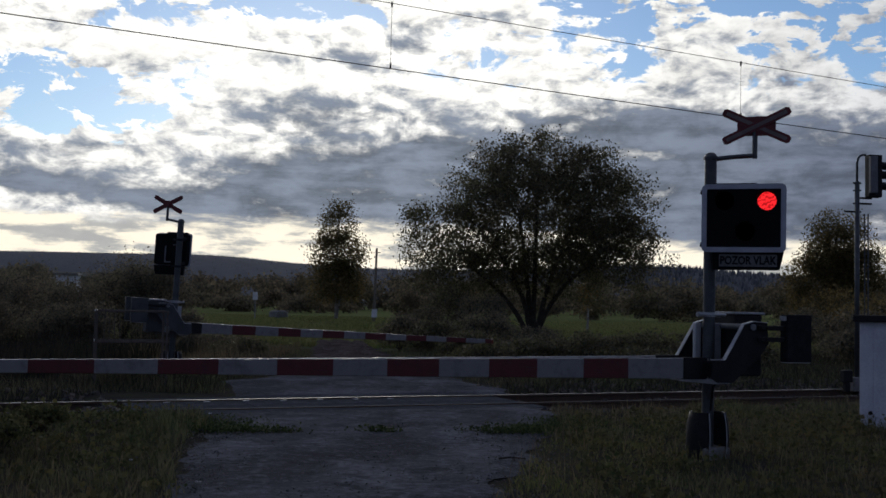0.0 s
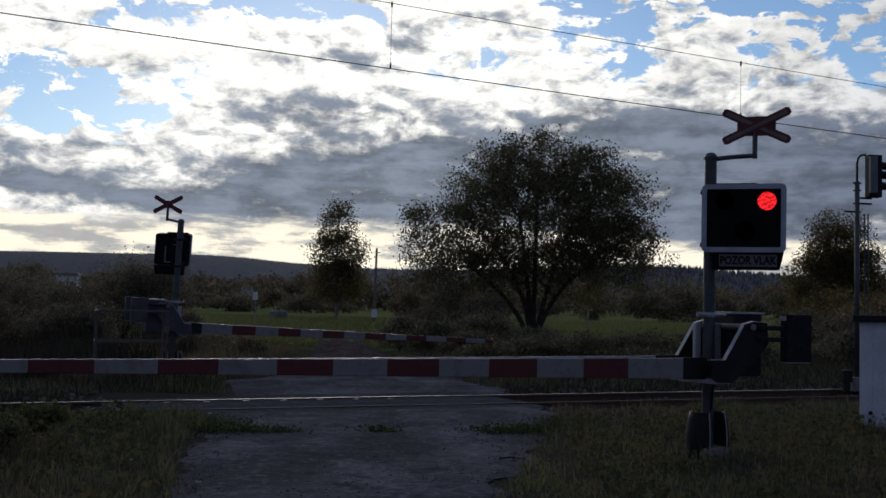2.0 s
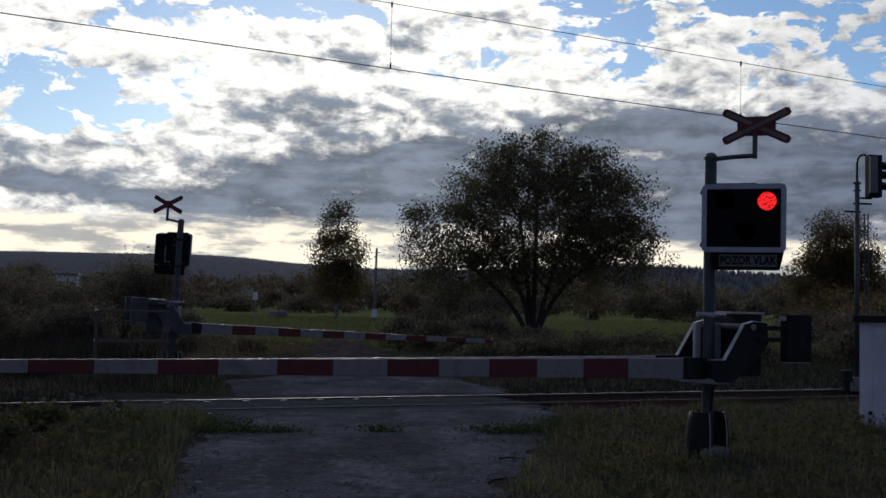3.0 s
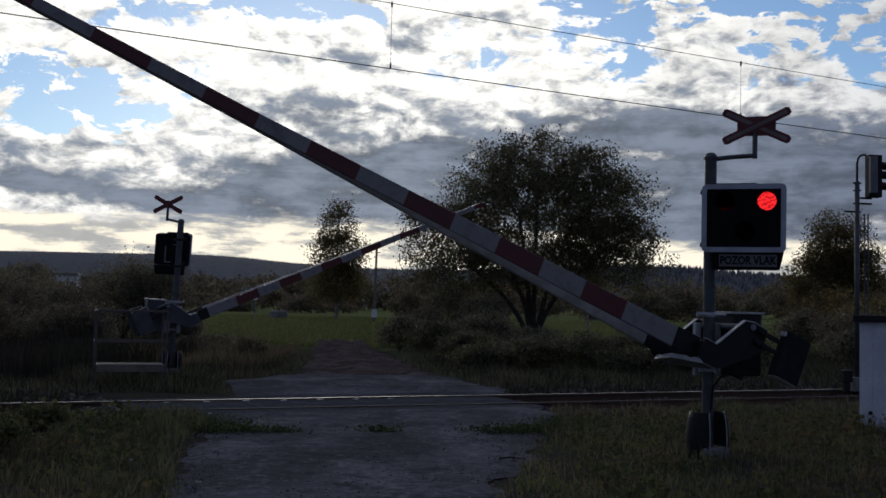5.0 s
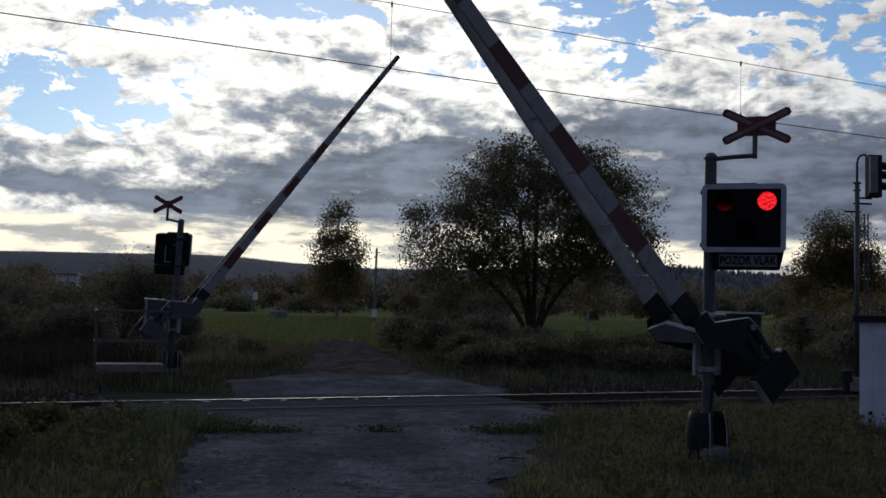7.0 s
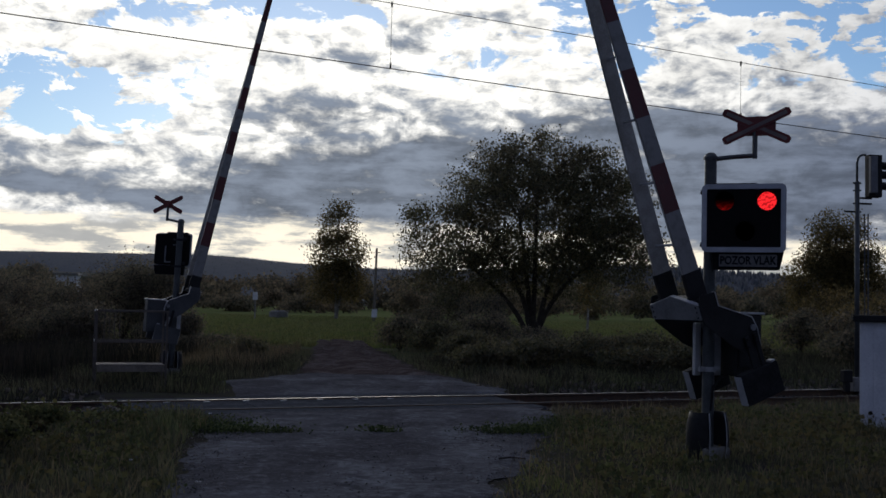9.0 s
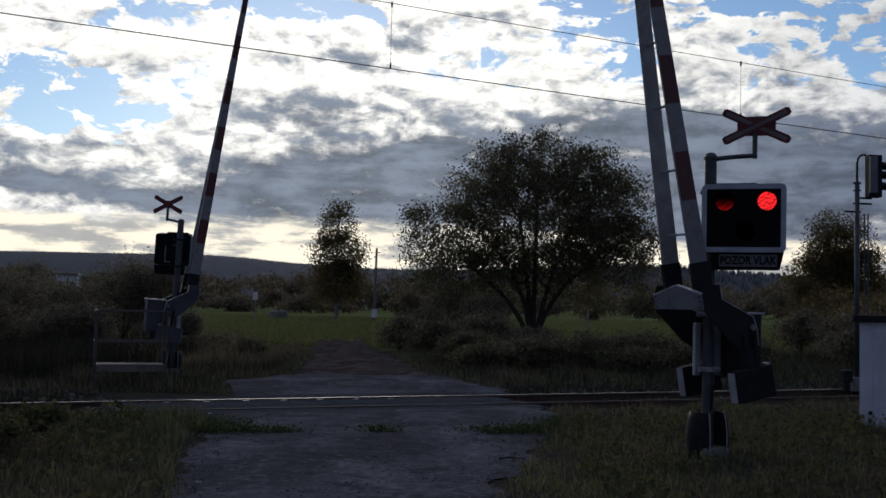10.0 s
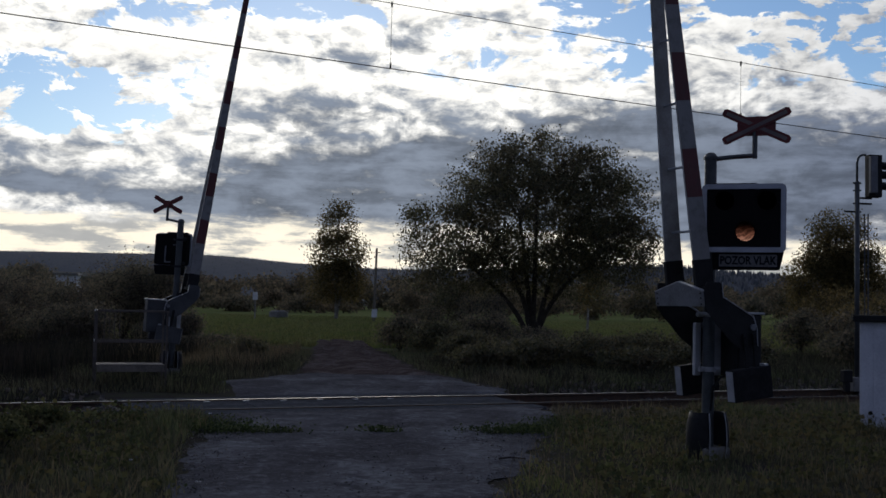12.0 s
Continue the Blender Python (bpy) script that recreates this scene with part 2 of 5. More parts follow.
def ground_paint():
    """Verge soil and cropped grass, passing into a green meadow beyond the crossing."""
    m = bpy.data.materials.new("verge_and_meadow")
    m.use_nodes = True
    k = Tree(m.node_tree)
    co = k.node("ShaderNodeTexCoord").outputs["Object"]
    sep = k.node("ShaderNodeSeparateXYZ")
    k.put(sep.inputs[0], co)
    a, b, c = k.noise(co, 0.25, 4.0), k.noise(co, 3.0, 5.0), k.noise(co, 30.0, 4.0)
    soil = k.mix(k.step(b, 0.35, 0.65), (0.052, 0.046, 0.040), (0.060, 0.060, 0.040))
    meadow = k.mix(k.step(k.noise(k.vec(k.mul(sep.outputs[0], 0.3), k.mul(sep.outputs[1], 0.12), 0.0), 1.0, 5.0), 0.35, 0.65), (0.145, 0.182, 0.066), (0.175, 0.185, 0.082))
    far = k.step(k.add(sep.outputs[1], k.mul(a, 10.0)), 38.0, 52.0)
    s = k.node("ShaderNodeBsdfPrincipled")
    k.put(s.inputs["Base Color"], k.mix(far, soil, meadow))
    s.inputs["Roughness"].default_value, s.inputs["Specular IOR Level"].default_value = 0.95, 0.0
    n = k.node("ShaderNodeBump")
    n.inputs["Strength"].default_value, n.inputs["Distance"].default_value = 0.6, 0.05
    k.put(n.inputs["Height"], k.add(b, k.mul(c, 0.5)))
    k.put(s.inputs["Normal"], n.outputs[0])
    k.put(k.node("ShaderNodeOutputMaterial").inputs[0], s.outputs[0])
    return m


def road_paint(name, c1, c2, c3, patch):
    """Worn road: bound surface in patches, loose grit and lighter streaks."""
    m = bpy.data.materials.new(name)
    m.use_nodes = True
    k = Tree(m.node_tree)
    co = k.node("ShaderNodeTexCoord").outputs["Object"]
    sep = k.node("ShaderNodeSeparateXYZ")
    k.put(sep.inputs[0], co)
    a, b, c = k.noise(co, patch, 5.0, 0.6, 0.4), k.noise(co, 9.0, 5.0, 0.65), k.noise(co, 55.0, 4.0, 0.7)
    wear = k.noise(k.vec(k.mul(sep.outputs[0], 1.6), k.mul(sep.outputs[1], 0.35), 2.0), 1.0, 4.0)
    col = k.mix(k.step(a, 0.40, 0.62), c1, c2)
    col = k.mix(k.mul(k.step(k.add(k.mul(b, 0.55), k.mul(wear, 0.35), k.mul(a, 0.35)), 0.60, 0.80), 0.85), col, c3)
    col = k.mix(k.mul(k.step(c, 0.50, 0.66), 0.6), col, tuple(v * 0.4 for v in c1))
    col = k.mix(k.mul(k.step(k.noise(co, 17.0, 6.0, 0.75), 0.52, 0.66), 0.6), col, c3)
    col = k.mix(k.mul(k.step(k.noise(co, 3.1, 6.0, 0.7, 0.6), 0.50, 0.66), 0.55), col, tuple(v * 0.55 for v in c1))
    s = k.node("ShaderNodeBsdfPrincipled")
    k.put(s.inputs["Base Color"], col)
    k.put(s.inputs["Roughness"], k.step(b, 0.3, 0.7, 0.62, 0.9))
    s.inputs["Specular IOR Level"].default_value = 0.0
    n = k.node("ShaderNodeBump")
    n.inputs["Strength"].default_value, n.inputs["Distance"].default_value = 0.6, 0.018
    k.put(n.inputs["Height"], k.add(k.mul(a, 0.6), k.mul(b, 0.5), k.mul(c, 0.35)))
    k.put(s.inputs["Normal"], n.outputs[0])
    k.put(k.node("ShaderNodeOutputMaterial").inputs[0], s.outputs[0])
    return m


M_GROUND = ground_paint()
M_ROAD = road_paint("worn_gritty_asphalt", (0.080, 0.077, 0.083), (0.116, 0.115, 0.124), (0.215, 0.222, 0.240), 0.7)
M_TRACKROAD = road_paint("rutted_dirt", (0.066, 0.050, 0.046), (0.100, 0.080, 0.075), (0.165, 0.150, 0.150), 1.4)
M_DECK = road_paint("crossing_deck", (0.068, 0.071, 0.078), (0.090, 0.094, 0.103), (0.128, 0.134, 0.147), 0.8)

# ---- mesh helpers ----


def part(name, bm, material, parent=None, label="", smooth=False):
    """Link a bmesh as one mesh object under a thing or under a part."""
    me = bpy.data.meshes.new(name)
    bm.to_mesh(me)
    bm.free()
    me.materials.append(material)
    if smooth:
        me.shade_smooth()
    ob = new(name, me)
    ob.parent = parent
    if label:
        tagged(ob, label)
    return ob


def sheet(name, verts, faces, material, parent=None):
    """Link vertices and faces as one mesh object."""
    me = bpy.data.meshes.new(name)
    me.from_pydata(verts, [], faces)
    me.materials.append(material)
    ob = new(name, me)
    ob.parent = parent
    return ob


def thing(name, m, label, category, group=""):
    """An Empty at a thing's base, to carry its parts."""
    ob = new(name)
    ob.empty_display_size = 0.2
    ob.matrix_world = m
    return tagged(ob, label, category, group)


def box(bm, c, s, bevel=0.0, m=None):
    t = Matrix.LocRotScale(c, None, s)
    vs = bmesh.ops.create_cube(bm, size=1, matrix=(m @ t) if m else t)["verts"]
    if bevel:
        es = {e for v in vs for e in v.link_edges}
        bmesh.ops.bevel(bm, geom=list(es), offset=bevel, segments=2, affect="EDGES", profile=0.5)
    return bm


def tube(bm, pts, r, seg=10, r2=None):
    """A round bar along pts, from radius r to r2."""
    pts = [Vector(p) for p in pts]
    rings, side = [], None
    for i, p in enumerate(pts):
        d = (pts[min(i + 1, len(pts) - 1)] - pts[max(i - 1, 0)]).normalized()
        if side is None:
            side = d.orthogonal().normalized()
        side = (side - d * side.dot(d)).normalized()
        up = d.cross(side)
        rr = r if r2 is None else r + (r2 - r) * i / (len(pts) - 1)
        rings.append([bm.verts.new(p + (side * math.cos(a) + up * math.sin(a)) * rr) for a in [2 * math.pi * j / seg for j in range(seg)]])
    for a, b in zip(rings, rings[1:]):
        for j in range(seg):
            bm.faces.new((a[j], a[(j + 1) % seg], b[(j + 1) % seg], b[j]))
    bm.faces.new(rings[0][::-1])
    bm.faces.new(rings[-1])
    return bm


def prism(bm, poly, y0, y1, bevel=0.0):
    """A plate with the outline poly in x and z, from y0 to y1."""
    a = [bm.verts.new((x, y0, z)) for x, z in poly]
    b = [bm.verts.new((x, y1, z)) for x, z in poly]
    n = len(poly)
    fs = [bm.faces.new(a), bm.faces.new(b[::-1])]
    fs += [bm.faces.new((a[i], b[i], b[(i + 1) % n], a[(i + 1) % n])) for i in range(n)]
    bmesh.ops.recalc_face_normals(bm, faces=fs)
    if bevel:
        bmesh.ops.bevel(bm, geom=list({e for f in fs for e in f.edges}), offset=bevel, segments=2, affect="EDGES", profile=0.5)
    return bm


def rounded(w, h, r, seg=5):
    """Outline of a rectangle with round corners, about the origin."""
    out = []
    for cx, cz, a0 in ((w / 2 - r, h / 2 - r, 0), (-w / 2 + r, h / 2 - r, 90), (-w / 2 + r, -h / 2 + r, 180), (w / 2 - r, -h / 2 + r, 270)):
        out += [(cx + r * math.cos(radians(a0 + 90 * i / seg)), cz + r * math.sin(radians(a0 + 90 * i / seg))) for i in range(seg + 1)]
    return out


def pierced(bm, outer, holes, y0, y1):
    """A plate with holes, in x and z, from y0 to y1."""
    edges = []
    for loop in [outer, *holes]:
        vs = [bm.verts.new((x, y0, z)) for x, z in loop]
        edges += [bm.edges.new((vs[i], vs[(i + 1) % len(vs)])) for i in range(len(vs))]
    fs = [f for f in bmesh.ops.triangle_fill(bm, use_beauty=True, use_dissolve=False, edges=edges)["geom"] if isinstance(f, bmesh.types.BMFace)]
    ex = bmesh.ops.extrude_face_region(bm, geom=fs)["geom"]
    bmesh.ops.translate(bm, vec=(0, y1 - y0, 0), verts=[v for v in ex if isinstance(v, bmesh.types.BMVert)])
    bmesh.ops.recalc_face_normals(bm, faces=bm.faces[:])
    return bm


def circle(cx, cz, r, seg=24):
    return [(cx + r * math.cos(2 * math.pi * i / seg), cz + r * math.sin(2 * math.pi * i / seg)) for i in range(seg)]


def words(name, text, size, m, material, parent, stretch=1.0):
    """Raised lettering in the built-in font, as one mesh."""
    cu = bpy.data.curves.new(name, "FONT")
    cu.body, cu.size, cu.extrude, cu.align_x, cu.align_y = text, size, 0.002, "CENTER", "CENTER"
    cu.resolution_u, cu.offset = 3, 0.0035
    ob = bpy.data.objects.new(name, cu)
    scene.collection.objects.link(ob)
    me = bpy.data.meshes.new_from_object(ob.evaluated_get(bpy.context.evaluated_depsgraph_get()))
    bpy.data.objects.remove(ob)
    me.transform(m @ Matrix.Diagonal((stretch, 1, 1, 1)))
    me.materials.clear()
    me.materials.append(material)
    out = new(name, me)
    out.parent = parent
    return out


# ---- plan: the track crosses the view at a slant ----
TURN = 0.4245
TX, TY = math.cos(TURN), math.sin(TURN)
AXIS = 16.39  # distance of the track's middle line from the origin
DECK = (2.3, 8.75)  # stretch of the track that is decked over


def on_track(s, n, z=0.0):
    """A place s metres along the track and n metres across it."""
    return (s * TX - n * TY, s * TY + n * TX, z)


TRACK = Matrix.Rotation(TURN, 4, "Z")


def smooth(x, lo, hi):
    u = np.clip((x - lo) / (hi - lo), 0, 1)
    return u * u * (3 - 2 * u)


def wave(x, y, scale, seed=0):
    """Cheap soft relief."""
    r = np.random.RandomState(seed)
    z = 0
    for _ in range(7):
        a, f, p = r.uniform(0, 6.28), r.uniform(0.5, 1.8) / scale, r.uniform(0, 6.28)
        z = z + np.sin((x * np.cos(a) + y * np.sin(a)) * f * 6.28 + p)
    return z / 7


ROAD_L = [(2.0, -40.0), (-0.9, -4.0), (-1.5, 4.5), (-2.1, 8.6), (-2.85, 11.6), (-2.9, 13.4), (-3.3, 14.8), (-3.6, 18.5), (-4.3, 21.4), (-3.25, 23.6), (-3.55, 29.0), (-4.7, 40.0), (-6.6, 56.0), (-9.0, 75.0)]
ROAD_R = [(5.2, -40.0), (1.2, -4.0), (0.75, 4.5), (0.5, 8.9), (1.15, 12.3), (1.8, 15.2), (1.7, 17.0), (1.6, 19.2), (0.8, 22.0), (0.1, 24.2), (-0.6, 26.6), (-2.9, 42.0), (-4.6, 57.0), (-7.0, 76.0)]


def road_span(y):
    """The road's left and right edge at y."""
    return np.interp(y, [p[1] for p in ROAD_L], [p[0] for p in ROAD_L]), np.interp(y, [p[1] for p in ROAD_R], [p[0] for p in ROAD_R])


def height(x, y):
    """Height of the ground: rough verges, a shallow trough along the track, a level road."""
    x, y = np.asarray(x, float), np.asarray(y, float)
    l, r = road_span(y)
    off = np.maximum(np.maximum(l - x, x - r), 0)
    rough = smooth(off, 0.2, 2.0)
    s, n = x * TX + y * TY, -x * TY + y * TX
    dist = np.abs(n - AXIS)
    decked = smooth(s, DECK[0] - 1.0, DECK[0]) * (1 - smooth(s, DECK[1], DECK[1] + 1.0))
    trough = (1 - smooth(dist, 1.5, 2.6)) * (1 - decked) * 0.26
    under = (1 - smooth(dist, 1.25, 1.6)) * decked * 0.12
    far = 1 - smooth(y, 60, 120)
    bed = smooth(np.minimum(x - l, r - x), 0.15, 0.6) * (0.05 + 0.13 * smooth(y, 23.5, 24.5)) * (1 - smooth(y, 44.5, 46.5)) * smooth(y, -15, -13)
    return (0.05 + 0.05 * wave(x, y, 1.3, 1) + 0.05 * wave(x, y, 4.0, 2)) * rough * far - trough - under - bed - 0.012


def build_ground():
    xs = np.concatenate([[-3500, -1200, -500, -220, -120, -70, -45], np.arange(-32, 32.01, 0.4), [45, 70, 120, 220, 500, 1200, 3500]])
    ys = np.concatenate([[-900, -200, -60, -20], np.arange(-4, 60.01, 0.4), [64, 70, 80, 95, 120, 160, 220, 400, 900, 2000, 4200]])
    gx, gy = np.meshgrid(xs, ys)
    gz = height(gx, gy)
    w = len(xs)
    faces = [(j * w + i, j * w + i + 1, (j + 1) * w + i + 1, (j + 1) * w + i) for j in range(len(ys) - 1) for i in range(w - 1)]
    ob = sheet("ground", np.stack([gx.ravel(), gy.ravel(), gz.ravel()], 1).tolist(), faces, M_GROUND)
    ob.data.shade_smooth()
    return tagged(ob, "dark rough verge soil passing into a green meadow", "ground", kind="structure")


def build_road(name, y0, y1, material, label, rut=0.0):
    """A ribbon between the road's edges, slightly cambered and uneven, with ragged sides."""
    ys = np.arange(y0, y1 + 0.01, 0.15)
    verts, faces, cols = [], [], 33
    for y in ys:
        l, r = road_span(y)
        l, r = l + 0.3 * wave(y, 0, 1.7, 5) + 0.15 * wave(y, 0, 0.5, 25), r + 0.3 * wave(y, 0, 1.5, 6) + 0.15 * wave(y, 0, 0.45, 26)
        for i in range(cols):
            u = i / (cols - 1)
            x = l + (r - l) * u
            edge = min(u, 1 - u) * (r - l)
            n = -x * TY + y * TX
            flat = smooth(abs(n - AXIS), 1.5, 2.2)
            verts.append((x, y, -0.03 * (1 - smooth(edge, 0, 0.35)) + 0.008 + (0.022 * wave(x, y, 0.9, 7) + 0.004 * wave(x, y, 0.3, 8) + 0.014) * flat - rut * (math.exp(-((u - 0.27) / 0.09) ** 2) + math.exp(-((u - 0.72) / 0.09) ** 2)) - 0.16 * (1 - smooth(abs(n - AXIS), 1.22, 1.3))))
    for j in range(len(ys) - 1):
        for i in range(cols - 1):
            a = j * cols + i
            faces.append((a, a + 1, a + cols + 1, a + cols))
    ob = sheet(name, [tuple(float(c) for c in v) for v in verts], faces, material)
    ob.data.shade_smooth()
    return tagged(ob, label, "road", kind="structure")


build_ground()
build_road("road", -16.0, 24.0, M_ROAD, "worn grey asphalt road with grit and patches")
build_road("dirt_track", 24.0, 47.0, M_TRACKROAD, "rutted brown dirt track leading into the meadow", 0.07)


def rail_profile():
    return [(-0.036, 0.0), (0.036, 0.0), (0.036, -0.03), (0.009, -0.045), (0.009, -0.135), (0.062, -0.15), (0.062, -0.16), (-0.062, -0.16), (-0.062, -0.15), (-0.009, -0.135), (-0.009, -0.045), (-0.036, -0.03)]


def build_track():
    for n in (AXIS - 0.75, AXIS + 0.75):
        rail = thing("rail", TRACK @ pose(0, n, 0.005), "long steel rail with a polished top and rusty web", "rail", "rails of the track")
        bm, prof = bmesh.new(), rail_profile()
        ends = [[bm.verts.new((s, y, z)) for y, z in prof] for s in (-60.0, 130.0)]
        for i in range(1, len(prof)):
            j = (i + 1) % len(prof)
            bm.faces.new((ends[0][i], ends[0][j], ends[1][j], ends[1][i]))
        bmesh.ops.recalc_face_normals(bm, faces=bm.faces[:])
        part("rail_web", bm, M_RUST, rail)
        bm = bmesh.new()
        box(bm, (35, 0, 0.001), (190, 0.072, 0.006), 0.002)
        part("running_surface", bm, M_STEEL if n > AXIS else M_DULL, rail, "polished running surface" if n > AXIS else "dusty running surface")
    # sleepers, outside the decked stretch
    bm = bmesh.new()
    prism(bm, [(-0.13, -0.22), (0.13, -0.22), (0.10, 0.0), (-0.10, 0.0)], -1.3, 1.3, 0.015)
    first = part("sleeper", bm, M_CONCRETE)
    tagged(first, "grey concrete sleeper bedded in ballast", "sleeper", "sleepers under the rails")
    spots = [s for s in np.arange(-14.0, 40.0, 0.61) if not DECK[0] - 0.1 < s < DECK[1] + 0.1]
    for i, s in enumerate(spots):
        m = TRACK @ pose(float(s), AXIS, -0.157)
        if i:
            copy_thing(first, m)
        else:
            first.matrix_world = m
    # ballast
    rnd = np.random.RandomState(3)
    verts, faces = [], []
    cube = np.array([(-1, -1, -1), (1, -1, -1), (1, 1, -1), (-1, 1, -1), (-1, -1, 1), (1, -1, 1), (1, 1, 1), (-1, 1, 1)], float)
    quads = [(0, 3, 2, 1), (4, 5, 6, 7), (0, 1, 5, 4), (1, 2, 6, 5), (2, 3, 7, 6), (3, 0, 4, 7)]
    ss, ns = rnd.uniform(-10, 30, 17000), AXIS + rnd.normal(0, 1.45, 17000)
    ok = ((ss < DECK[0] - 0.15) | (ss > DECK[1] + 0.15)) & (np.abs(ns - AXIS) < 2.7)
    ss, ns = ss[ok], ns[ok]
    xs, ys = ss * TX - ns * TY, ss * TY + ns * TX
    zs = height(xs, ys) + 0.015 + 0.03 * rnd.rand(len(xs)) + 0.05 * np.maximum(0, 1 - np.abs(ns - AXIS) / 1.6)
    for x, y, z in zip(xs, ys, zs):
        pts = cube * rnd.uniform(0.018, 0.036, 3) + rnd.uniform(-0.01, 0.01, (8, 3))
        q = np.array(Euler(rnd.uniform(0, 6, 3)).to_matrix())
        b = len(verts)
        verts += (pts @ q.T + (x, y, z)).tolist()
        faces += [tuple(b + i for i in f) for f in quads]
    tagged(sheet("ballast", verts, faces, M_STONE), "brown-grey crushed stone ballast between the rails", "ballast", kind="stuff")
    # deck panels between and beside the rails
    deck = thing("crossing_deck", TRACK @ pose(0, AXIS, 0), "dark level crossing deck of panels along the rails", "crossing deck")
    deck["kind"] = "structure"
    share = None
    length = 0.9
    count = int((DECK[1] - DECK[0]) / length)
    step = (DECK[1] - DECK[0]) / count
    for n, w in ((-1.05, 0.46), (-0.355, 0.60), (0.29, 0.62), (1.05, 0.46)):
        share = None
        for i in range(count):
            if share is None:
                bm = bmesh.new()
                box(bm, (0, 0, -0.045), (step - 0.012, w, 0.09), 0.008)
                ob = part("panel", bm, M_DECK, deck)
                share = ob.data
            else:
                ob = new("panel", share)
                ob.parent = deck
            ob.location = (DECK[0] + (i + 0.5) * step, n, -0.004 + 0.004 * ((i * 7) % 3 - 1))
    for i in range(7):
        bm = bmesh.new()
        box(bm, (0, 0, 0), (0.10, 0.045, 0.014), 0.004)
        ob = part("joint_plate", bm, M_EDGE, deck, "small light steel joint plate")
        ob.location = (2.95 + 0.62 * i, 0.40, 0.008)


build_track()

# ---- level crossing barriers ----


def build_light_board(parent, x, y, z, turn, lit, deep):
    """The warning light board: dark face in a rounded frame, three lamp holes, a lettered plate below."""
    W, H = 0.848, 0.712
    if lit:
        # hollow tray with a deeper lamp housing behind its middle
        ring, back = rounded(W - 0.05, H - 0.05, 0.05), [(-0.300, -0.335), (0.345, -0.335), (0.345, 0.335), (-0.300, 0.335)]
        inner = [(-0.298, -0.333), (0.343, -0.333), (0.343, 0.333), (-0.298, 0.333)]
        bm = pierced(bmesh.new(), ring, [rounded(W - 0.07, H - 0.07, 0.045)], -0.02, 0.052)
        pierced(bm, ring, [inner], 0.0525, 0.06)
        pierced(bm, back, [inner], 0.0605, deep)
        prism(bm, back, deep + 0.0005, deep + 0.008)
    else:
        bm = prism(bmesh.new(), rounded(W - 0.05, H - 0.05, 0.05), -0.02, deep, 0.0)
    body = part("light_board", bm, M_BLACK, parent, "black warning light board")
    body.matrix_basis = pose(x, y, z, 0, 0, turn)
    outer, inner = rounded(W, H, 0.055), rounded(W - 0.105, H - 0.105, 0.012)
    part("frame", pierced(bmesh.new(), outer, [inner], -0.045, -0.015), M_FRAME, body, "grey-blue rounded frame")
    holes = [(-0.190, 0.176, 0.098), (0.233, 0.176, 0.098), (0.018, -0.144, 0.098)]
    part("face", pierced(bmesh.new(), rounded(W - 0.07, H - 0.07, 0.02), [circle(*h) for h in holes], -0.03, -0.022), M_BLACK, body, "matt black face")
    for hx, hz, r in holes:
        bm = bmesh.new()
        pierced(bm, circle(hx, hz, r + 0.010), [circle(hx, hz, r - 0.003)], -0.036, -0.0305)
        part("lamp_rim", bm, M_BLACK, body)
        bm = bmesh.new()
        # hood over the lamp's upper half
        arc = [(hx + (r + 0.014) * math.cos(a), hz + (r + 0.014) * math.sin(a)) for a in np.linspace(0.25, math.pi - 0.25, 14)]
        arc2 = [(hx + (r + 0.009) * math.cos(a), hz + (r + 0.009) * math.sin(a)) for a in np.linspace(math.pi - 0.25, 0.25, 14)]
        prism(bm, arc + arc2, -0.10, -0.0305)
        part("lamp_hood", bm, M_BLACK, body, "short black hood")
    # lettered plate with cut corners
    px, pz = 0.045, -H / 2 - 0.085
    plate = part("sign_plate", prism(bmesh.new(), [(px - 0.36, pz + 0.10), (px - 0.36, pz - 0.095), (px + 0.29, pz - 0.095), (px + 0.315, pz - 0.085), (px + 0.355, pz + 0.10)], -0.005, 0.10, 0.004), M_BLACK, body, "dark backing plate with cut corners")
    part("lettered_panel", prism(bmesh.new(), [(px + a, pz + b) for a, b in rounded(0.58, 0.125, 0.01)], -0.014, -0.0055), M_PLATE, plate, "dull panel with dark capital letters")
    words("lettering", "POZOR VLAK", 0.118, pose(px, -0.0145, pz - 0.002, 90, 0, 0), M_BLACK, plate, 0.78)
    # brackets to the post
    part("top_strip", box(bmesh.new(), (-0.12, 0.05, H / 2 - 0.008), (0.50, 0.05, 0.05), 0.004), M_DARK, body)
    for bz in (0.24, -0.28):
        part("bracket", box(bmesh.new(), (-0.36, 0.11 if lit else 0.17, bz), (0.06, 0.12, 0.06), 0.004), M_DARK, body)
    if not lit:
        for bx, bz, w, h in ((-0.16, 0.10, 0.20, 0.018), (0.05, -0.27, 0.14, 0.03), (0.12, -0.10, 0.03, 0.34)):
            part("stiffener", box(bmesh.new(), (bx, deep + 0.012, bz), (w, 0.02, h), 0.003), M_GREY, body, "grey back stiffener")
    lamps = []
    if lit:
        for (hx, hz, r), name, mat in zip(holes, ("left_lamp", "right_lamp", "white_lamp"), (M_REDGLOW, M_REDGLOW, M_WHITEGLOW)):
            bm = tube(bmesh.new(), [(-0.098, 0, 0), (0.098, 0, 0)], 0.19, 64)
            ob = part(name, bm, mat, body, "glowing lamp drum behind its round opening", True)
            lamps.append((ob, hx, hz))
    return lamps


